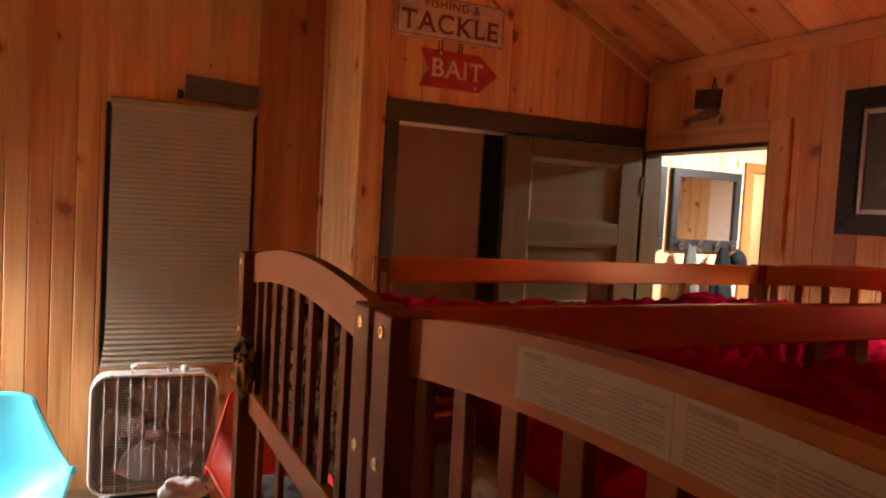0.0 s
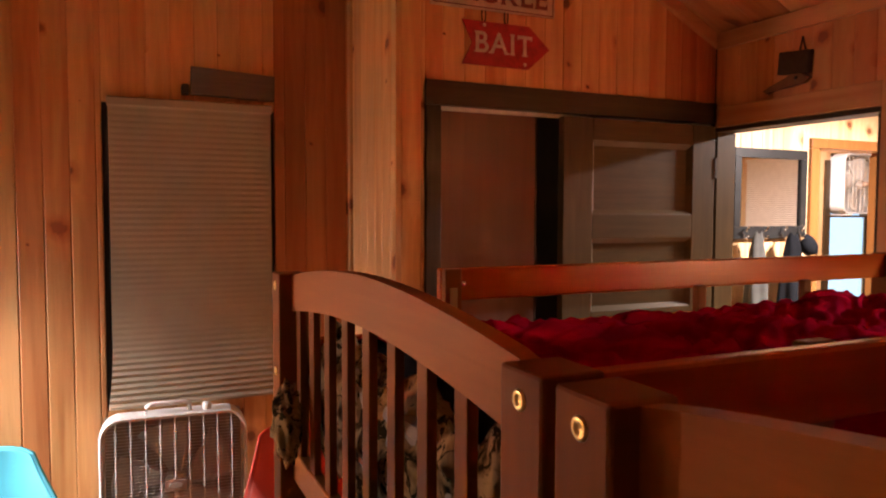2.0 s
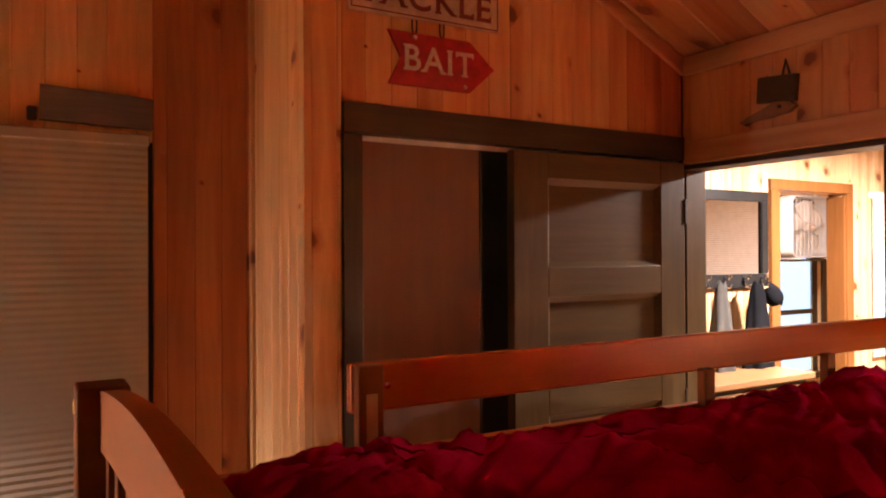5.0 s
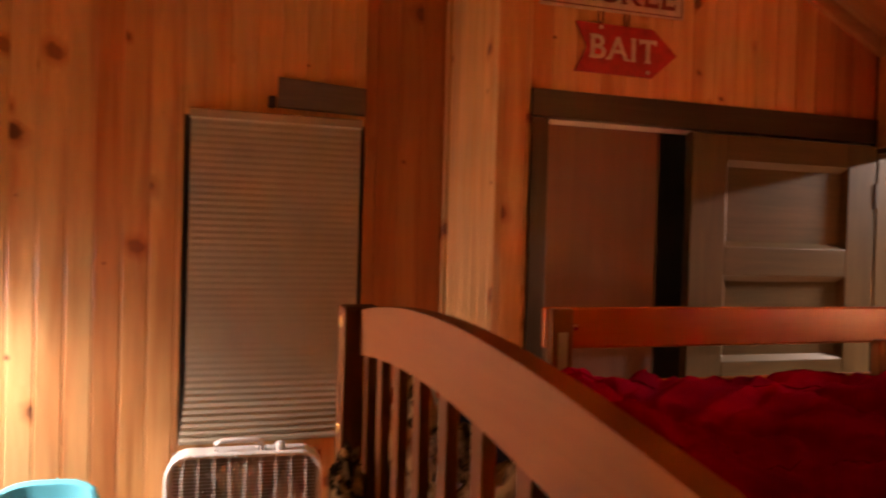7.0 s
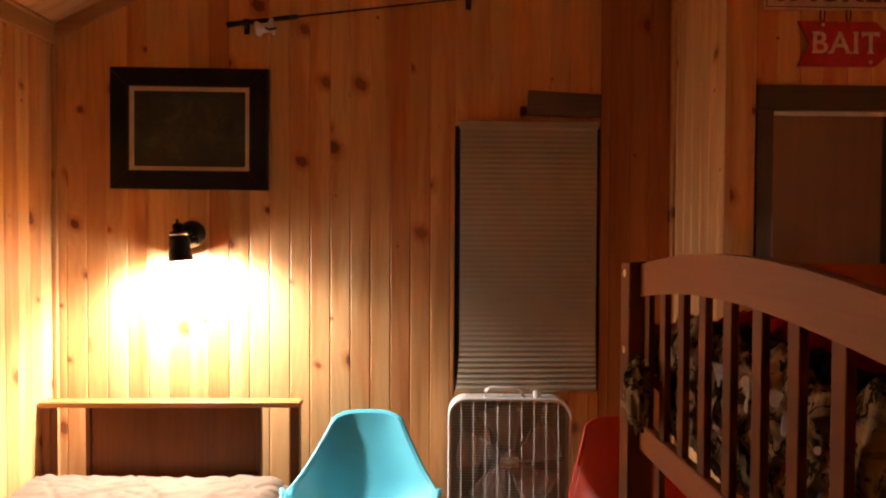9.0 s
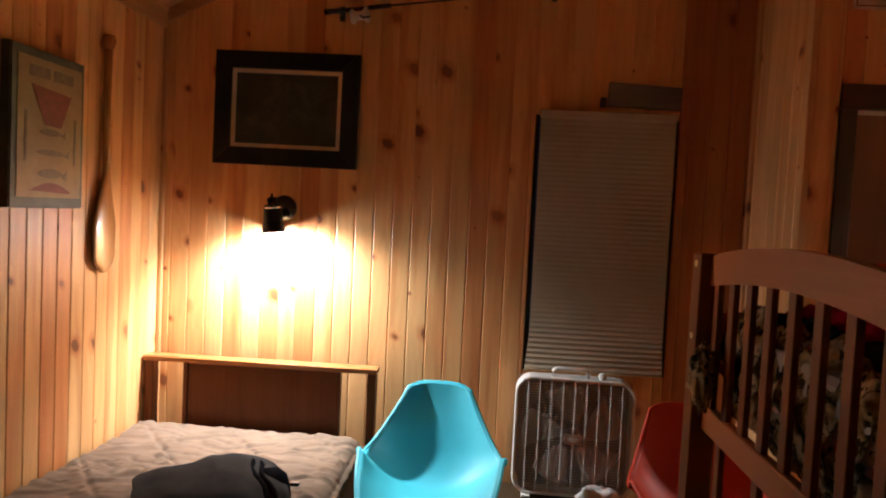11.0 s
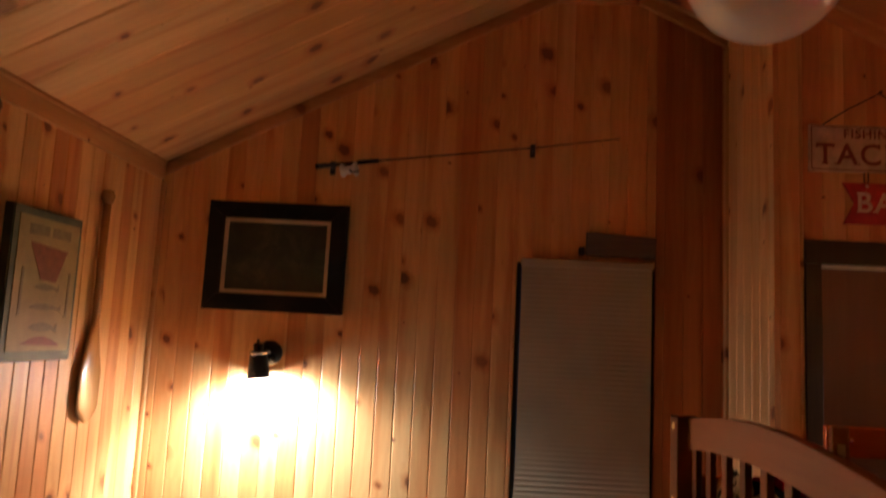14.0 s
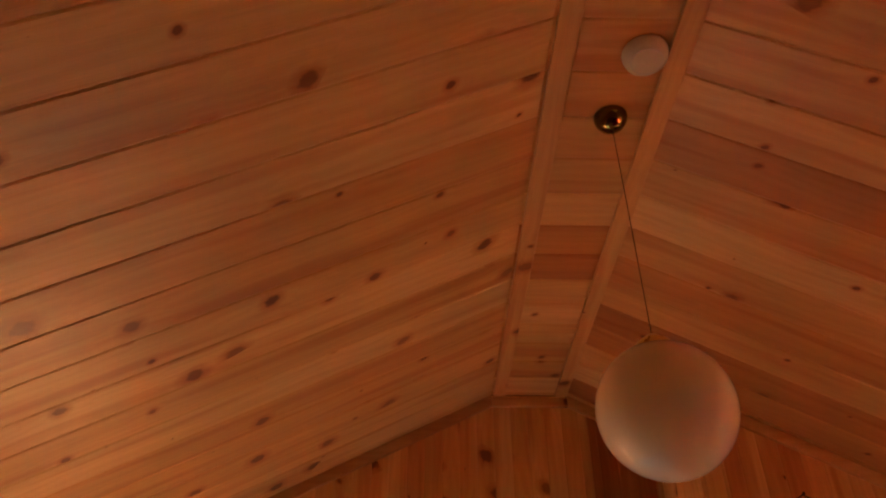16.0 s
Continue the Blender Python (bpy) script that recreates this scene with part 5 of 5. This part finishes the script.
def box_fan(label, case, D=0.105, inside=None):
    """A box fan 0.52 m wide standing at the origin, facing -y."""
    t = tagged(new("box_fan"), label, "fan", "box fans")
    W, H = 0.256, 0.525
    inside = inside or FAN_DARK
    out = rrect(-W, W, 0.012, H, 0.075)
    inn = rrect(-W + 0.014, W - 0.014, 0.026, H - 0.014, 0.064)
    bm = bmesh.new()
    ring = [[bm.verts.new((x, y, z)) for x, z in o] for o, y in ((out, D), (out, 0.006), (rrect(-W + 0.005, W - 0.005, 0.017, H - 0.005, 0.071), 0.0), (inn, 0.002), (inn, D))]
    n = len(out)
    for a, b in zip(ring, ring[1:] + ring[:1]):
        for k in range(n):
            bm.faces.new((a[k], a[(k + 1) % n], b[(k + 1) % n], b[k]))
    part("case", bm, case, t, smooth=False)
    # grille: upright wires and finer level wires
    for i in range(9):
        x = -0.20 + 0.05 * i
        part("wire", tube([(x, 0.004, 0.028), (x, -0.002, 0.1), (x, -0.003, H / 2), (x, -0.002, H - 0.1), (x, 0.004, H - 0.015)], 0.0021, 6), FAN_WHITE, t)
    z = 0.045
    while z < H - 0.03:
        part("level_wire", tube([(-W + 0.016, 0.006, z), (W - 0.016, 0.006, z)], 0.0011, 4), FAN_WHITE, t)
        z += 0.0115
    part("back_grille", box(-W + 0.015, W - 0.015, D - 0.006, D - 0.002, 0.027, H - 0.015), inside, t, "dark back of the fan")
    for i in range(5):
        a0 = math.tau * (i / 5 + 0.05)

        def blade(u, v, a0=a0):
            r = 0.04 + 0.18 * v
            a = a0 + (u - 0.5) * (0.98 - 0.1 * v) + 0.2 * v
            return Vector((r * math.cos(a), 0.05 + 0.035 * (u - 0.5), 0.265 + r * math.sin(a)))
        part("blade", sheet(8, 6, blade, 0.002), FAN_BLADE if inside is FAN_DARK else inside, t, smooth=True)
    part("hub", lathe([(0, 0.035), (0.035, 0.03), (0.042, 0.0), (0, -0.02)], Matrix.Translation((0, 0.055, 0.265)) @ FACE_S, 24), FAN_BLADE, t, smooth=True)
    bd = part("badge", slab(rrect(-0.038, 0.038, 0.245, 0.285, 0.004, 2), Matrix.Translation((0, -0.004, 0)) @ FACE_S, 0.004, 0.001), BADGE, t, "small pinkish maker's plate")
    part("emblem", slab([(0.024 * math.cos(k * math.tau / 16), 0.265 + 0.010 * math.sin(k * math.tau / 16)) for k in range(16)], Matrix.Translation((0, -0.0082, 0)) @ FACE_S, 0.0015), FAN_WHITE, bd)
    part("handle", tube([(-0.10, 0.04, H - 0.004), (-0.097, 0.04, H + 0.026), (-0.08, 0.04, H + 0.034), (0.035, 0.04, H + 0.034), (0.052, 0.04, H + 0.026), (0.055, 0.04, H - 0.004)], 0.009, 10), FAN_WHITE, t, smooth=True)
    part("knob", lathe([(0.016, 0.0), (0.017, 0.022), (0.012, 0.028), (0, 0.028)], Matrix.Translation((0.115, 0.04, H - 0.002)), 18), FAN_WHITE, t, smooth=True)
    for fx in (-0.19, 0.19):
        part("foot", box(fx - 0.02, fx + 0.02, -0.02, D + 0.02, 0.0, 0.0118, 0.003), FAN_WHITE, t)
    return t


fan = box_fan("aged white box fan standing on a low chest below the window", FAN_WHITE)
fan.matrix_basis = pose(0.551, 3.262, 0.286, -2, 0, -3)
chest = thing("low_chest", (0.55, 3.25, 0), "low reddish wooden chest with a dark lid, under the window", "chest")
part("body", box(0.23, 0.765, 3.14, 3.42, 0.02, 0.248, 0.004), WALNUT_X_LIT, chest)
part("lid", box(0.215, 0.78, 3.125, 3.43, 0.2485, 0.2845, 0.006), CASING_DARK_X, chest, "dark lid")
for cx in (0.25, 0.70):
    part("foot", box(cx, cx + 0.04, 3.16, 3.4, 0, 0.0195), CASING_DARK_X, chest)


def rumple(c, sx, sy, sz, seed, base):
    def where(u, v):
        a, b = u * math.tau, v * math.pi
        d = Vector((math.sin(b) * math.cos(a), math.sin(b) * math.sin(a), math.cos(b)))
        r = 1 + 0.35 * noise.noise(d * 1.8 + Vector((seed, 0, 0))) + 0.18 * noise.noise(d * 4.5)
        return Vector((c[0] + sx * d.x * r, c[1] + sy * d.y * r, max(base, c[2] + sz * d.z * r)))
    return sheet(40, 24, where)


tagged(part("towel", rumple((0.66, 3.165, 0.33), 0.09, 0.05, 0.06, 2.0, 0.2846), TOWEL, smooth=True), "crumpled white towel over the edge of the chest", "towel")
tagged(part("grey_jumper", rumple((0.98, 2.76, 0.435), 0.13, 0.12, 0.06, 5.0, 0.392), GREY_COAT, smooth=True), "grey jumper heaped on the seat of the red chair", "clothing")

# ---- hall beyond the doorway ----
HY = 3.57
HD = (4.28, 4.93, 1.945)
bm = box(XE + 0.101, HD[0], HY + 0.014, HY + 0.1, 0, 2.5)
box(HD[1], 7.2, HY + 0.014, HY + 0.1, 0, 2.5, 0, bm)
box(HD[0], HD[1], HY + 0.014, HY + 0.1, HD[2], 2.5, 0, bm)
wall_h = structure("wall_hall", bm, HALL_PINE, "bright lamp-lit pine wall of the hall", "wall")
structure("wall_hall_east", box(7.1, 7.2, YS, 5.0, 0, 2.5), HALL_PINE, "pine wall closing the hall", "wall")
structure("wall_hall_south", box(XE + 0.101, 7.1, YS - 0.1, YS, 0, 2.5), HALL_PINE, "pine wall closing the hall", "wall")
structure("ceiling_hall", box(XE + 0.101, 7.2, YS - 0.1, 5.1, 2.28, 2.4), HALL_PINE, "pine ceiling of the hall", "ceiling")
for a, b, c, d2 in ((HD[0] - 0.068, HD[0], 0, HD[2]), (HD[1], HD[1] + 0.068, 0, HD[2]), (HD[0] - 0.068, HD[1] + 0.068, HD[2] + 0.001, HD[2] + 0.062)):
    structure("trim", box(a, b, HY - 0.02, HY + 0.013, c, d2, 0.003), OAK_CASING, "orange oak door casing in the hall", "trim")
structure("door_frame", box(HD[0] + 0.0005, HD[0] + 0.018, HY - 0.012, HY + 0.102, 0, HD[2] - 0.019, 0.002), OAK_CASING, "orange oak door jamb", "door frame")
structure("door_frame", box(HD[1] - 0.018, HD[1] - 0.0005, HY - 0.012, HY + 0.102, 0, HD[2] - 0.019, 0.002), OAK_CASING, "orange oak door jamb", "door frame")
# far room with a window
FY = 4.75
FW = (5.96, 6.55, 0.56, 2.0)
bm = box(XE + 0.101, FW[0], FY, FY + 0.1, 0, 2.5)
box(FW[1], 7.1, FY, FY + 0.1, 0, 2.5, 0, bm)
box(FW[0], FW[1], FY, FY + 0.1, 0, FW[2], 0, bm)
box(FW[0], FW[1], FY, FY + 0.1, FW[3], 2.5, 0, bm)
structure("wall_far_room", bm, HALL_PINE, "pine wall of the far room with a bright window", "wall")
w2 = tagged(part("window_2", box(FW[0], FW[1], FY + 0.05, FY + 0.056, FW[2], FW[3]), GLASS), "bright dusk-blue window in the far room", "window", kind="structure")
w2.visible_shadow = False
for a, b, c, d2 in ((FW[0] - 0.07, FW[0], FW[2], FW[3]), (FW[1], FW[1] + 0.07, FW[2], FW[3]), (FW[0], FW[1], FW[2] - 0.05, FW[2]), (FW[0], FW[1], FW[3], FW[3] + 0.06)):
    part("window_frame", box(a, b, FY - 0.02, FY + 0.03, c, d2, 0.003), CASING_DARK, w2)
for a, b, c, d2 in ((FW[0], FW[0] + 0.05, FW[2], FW[3]), (FW[1] - 0.05, FW[1], FW[2], FW[3]), (FW[0] + 0.05, FW[1] - 0.05, 1.06, 1.10)):
    part("sash", box(a, b, FY + 0.03, FY + 0.049, c, d2, 0.002), CASING_DARK, w2, "dark window sash")
structure("backdrop", box(5.0, 8.6, FY + 1.2, FY + 1.25, -0.5, 3.2), DUSK, "pale blue dusk outside the window", "backdrop")
fan2 = box_fan("pale grey box fan set high in the far window", FAN_PALE, 0.145, FAN_PALE)
fan2.matrix_basis = pose(6.20, 4.60, 1.53, 0, 0, 0)
sh = tagged(part("fan_shelf", box(5.93, 6.48, 4.60, 4.748, 1.512, 1.529, 0.003), CASING_DARK_X), "narrow dark shelf that carries the fan in the window", "shelf")
# coat rack with mirror
rack = thing("mirror_coat_rack", (3.6, HY - 0.02, 1.42), "black-framed mirror coat rack with chrome hooks on the hall wall", "coat rack")
MH = Matrix.Translation((0, HY, 0)) @ FACE_S
for x0, x1 in ((2.93, 3.522), (3.576, 4.168)):
    for a, b, c, d2 in ((x0, x1, 1.87, 1.925), (x0, x0 + 0.055, 1.475, 1.869), (x1 - 0.055, x1, 1.475, 1.869), (x0, x1, 1.40, 1.474)):
        part("frame", slab([(a, c), (b, c), (b, d2), (a, d2)], MH, 0.03, 0.003), FRAME_BLACK, rack)
    part("mirror", slab([(x0 + 0.0555, 1.4745), (x1 - 0.0555, 1.4745), (x1 - 0.0555, 1.8695), (x0 + 0.0555, 1.8695)], MH, 0.016), MIRROR, rack, "mirror glass")
for hx in (3.02, 3.2, 3.38, 3.645, 3.80, 3.955, 4.10):
    hk = part("hook", tube([(hx, HY - 0.03, 1.455), (hx, HY - 0.06, 1.45), (hx, HY - 0.075, 1.47)], 0.006, 8), CHROME, rack, "chrome coat hook", True)
    tube_m = tube([(hx, HY - 0.03, 1.435), (hx, HY - 0.045, 1.41), (hx, HY - 0.065, 1.405), (hx, HY - 0.075, 1.42)], 0.006, 8)
    part("lower_hook", tube_m, CHROME, hk, smooth=True)


def coat(name, x, z1, z0, wide, deep, seed, material, label, cat="coat"):
    def where(u, v):
        a = u * math.tau
        f = v ** 0.55
        k = 0.25 + 0.75 * f
        r = 1 + 0.22 * math.sin(a * 5 + seed + v * 2) * f + 0.12 * noise.noise(Vector((math.cos(a) * 2, math.sin(a) * 2, v * 3 + seed)))
        return Vector((x + wide * 0.5 * math.cos(a) * k * r, min(HY - 0.034, HY - 0.05 - deep * 0.5 - deep * 0.5 * math.sin(a) * k * r), z1 + (z0 - z1) * v + 0.01 * math.sin(a * 3)))
    bm = sheet(36, 24, where)
    return tagged(part(name, bm, material, smooth=True), label, cat)


coat("grey_coat", 3.69, 1.44, 0.86, 0.19, 0.10, 1.0, GREY_COAT, "grey coat hanging from a chrome hook on the rack")
coat("dark_jacket", 3.95, 1.43, 0.72, 0.24, 0.13, 3.3, DARK_COAT, "dark jacket hanging from a chrome hook on the rack", "jacket")
cap = thing("black_cap", (4.12, HY - 0.12, 1.27), "dark cap hanging from the last hook of the rack", "cap")
CP = pose(4.09, HY - 0.10, 1.35, 70, -25, 0) @ Matrix.Diagonal((0.82, 0.82, 0.75, 1.0))
part("crown", lathe([(0.066, 0.0), (0.067, 0.03), (0.06, 0.05), (0.036, 0.068), (0.0, 0.074), (0, 0.068), (0.033, 0.062), (0.055, 0.046), (0.061, 0.024), (0.061, 0.0), (0.066, 0.0)], CP, 24), DARK_COAT, cap, smooth=True)
part("brim", sheet(14, 4, lambda u, v: CP @ Vector(((0.064 + 0.05 * v) * math.cos((u - 0.5) * 2.3), (0.064 + 0.035 * v) * math.sin((u - 0.5) * 2.3), 0.004 - 0.02 * v)), 0.004), DARK_COAT, cap, smooth=True)
bn = thing("hall_cabinet", (3.6, 3.4, 0), "low brown wooden cabinet below the coat rack", "cabinet")
part("top", box(3.0, 4.06, 3.20, 3.565, 0.955, 0.985, 0.004), BENCH_WOOD, bn, "lighter wooden top")
part("body", box(3.03, 4.03, 3.23, 3.563, 0.06, 0.954, 0.004), DOOR_BROWN, bn)
for x0 in (3.05, 3.55):
    dr = part("door", box(x0, x0 + 0.46, 3.212, 3.2295, 0.10, 0.93, 0.004), DOOR_BROWN, bn)
    part("handle", tube([(x0 + 0.40, 3.212, 0.6), (x0 + 0.40, 3.19, 0.61), (x0 + 0.40, 3.19, 0.69), (x0 + 0.40, 3.212, 0.70)], 0.005, 8), CHROME, dr)
part("plinth", box(3.05, 4.01, 3.25, 3.56, 0, 0.0595), CASING_DARK_X, bn)
hb = thing("hall_blind", (5.5, HY - 0.03, 1.0), "white cellular shade on the hall window", "window blind")


def pleat2(u, v):
    tri = abs((v * 120 % 2) - 1)
    return Vector((5.20 + 0.62 * u, HY - 0.018 - 0.008 * tri, 1.93 - 1.0 * v))


part("pleated_fabric", sheet(4, 120, pleat2, 0.002), HALL_BLIND, hb)
part("headrail", box(5.195, 5.825, HY - 0.04, HY + 0.012, 1.931, 1.965, 0.004), HALL_BLIND, hb)
eb = thing("hall_blind", (7.08, 1.1, 0.7), "white cellular shade on the far hall window", "window blind")
part("pleated_fabric", sheet(4, 120, lambda u, v: Vector((7.075 - 0.008 * abs((v * 120 % 2) - 1), 0.45 + 1.2 * u, 2.12 - 1.4 * v)), 0.002), HALL_BLIND, eb)
part("headrail", box(7.05, 7.099, 0.44, 1.66, 2.121, 2.16, 0.004), HALL_BLIND, eb)
cl = thing("ceiling_light", (4.3, 2.5, 2.27), "round white ceiling light of the hall, lit", "ceiling light")
part("base", lathe([(0, 0.0), (0.13, 0.0), (0.14, -0.01), (0.135, -0.018), (0, -0.018)], Matrix.Translation((4.3, 2.5, 2.2795)), 32), FAN_WHITE, cl, smooth=True)

# ---- wall boards ----
def boards(parent, axis, plane, a0, a1, low, top, holes, material, start=0.0):
    """Upright tongue and groove boards on a wall. axis: the way the wall runs; holes: (a, b, z0, z1) left open."""
    cuts = [a0]
    a = a0 + start
    while a < a1 - 0.004:
        if a > a0 + 0.004:
            cuts.append(a)
        a += BOARD
    cuts.append(a1)
    spans = []
    for p, q in zip(cuts, cuts[1:]):
        edge = sorted({p, q, *[h for hole in holes for h in hole[:2] if p + 0.003 < h < q - 0.003]})
        spans += list(zip(edge, edge[1:]))
    for p, q in spans:
        mid = (p + q) / 2
        segs = [(low, None)]
        for h in holes:
            if h[0] <= mid <= h[1]:
                segs = ([(low, h[2])] if h[2] > low else []) + ([(h[3], None)] if h[3] is not None else [])
        for z0, z1 in segs:
            g, d, e = 0.0042, 0.018, 0.0002
            prof = [(p + e, d), (p + e, 0.0026), (p + g, 0.0), (q - g, 0.0), (q - e, 0.0026), (q - e, d)]
            bm = bmesh.new()
            rings = []
            for zz in (z0, z1):
                ring = []
                for s, dd in prof:
                    z = top(s) if zz is None else zz
                    if axis == "N":
                        ring.append(bm.verts.new((s, plane + dd, z)))
                    elif axis == "W":
                        ring.append(bm.verts.new((plane - dd, s, z)))
                    else:
                        ring.append(bm.verts.new((plane + dd, s, z)))
                rings.append(ring)
            for k in range(6):
                bm.faces.new((rings[0][k], rings[0][(k + 1) % 6], rings[1][(k + 1) % 6], rings[1][k]))
            bm.faces.new(rings[0])
            bm.faces.new(rings[1])
            part("board", bm, material(mid) if callable(material) else material, parent)


flat = lambda s: roof(XW) - 0.012
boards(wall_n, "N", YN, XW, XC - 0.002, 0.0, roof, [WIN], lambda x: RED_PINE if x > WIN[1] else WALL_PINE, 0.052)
boards(wall_w, "W", XW, 0.4, YN - 0.001, 0.0, flat, [], WALL_PINE, 0.011)
boards(wall_e, "E", XE, 0.4, YC, 0.0, flat, [(DOOR[0], DOOR[1], 0.0, DOOR[2])], EAST_PINE, 0.05)
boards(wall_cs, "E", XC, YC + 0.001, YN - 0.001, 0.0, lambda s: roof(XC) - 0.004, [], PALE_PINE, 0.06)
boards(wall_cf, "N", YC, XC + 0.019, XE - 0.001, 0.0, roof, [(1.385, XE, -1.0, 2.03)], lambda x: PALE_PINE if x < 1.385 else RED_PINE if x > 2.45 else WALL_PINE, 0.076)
structure("trim", box(XC - 0.003, XC + 0.018, YC - 0.003, YC + 0.0005, 0, roof(XC) - 0.07), TRIM_PINE_Z, "pine corner edge of the closet", "trim")
for x0, x1, parent in ((XW - TH, XW - 0.001, wall_w),):
    part("plain_boards", box(XW - 0.018, XW, YS, 0.399, 0, roof(XW) - 0.012), WALL_PINE, wall_w)
part("plain_boards", box(XE, XE + 0.018, YS, 0.399, 0, roof(XW) - 0.012), EAST_PINE, wall_e)
boards(wall_h, "N", HY, XE + 0.102, HD[0] - 0.069, 0.0, lambda s: 2.279, [], HALL_PINE)
boards(wall_h, "N", HY, HD[1] + 0.069, 6.2, 0.0, lambda s: 2.279, [], HALL_PINE)
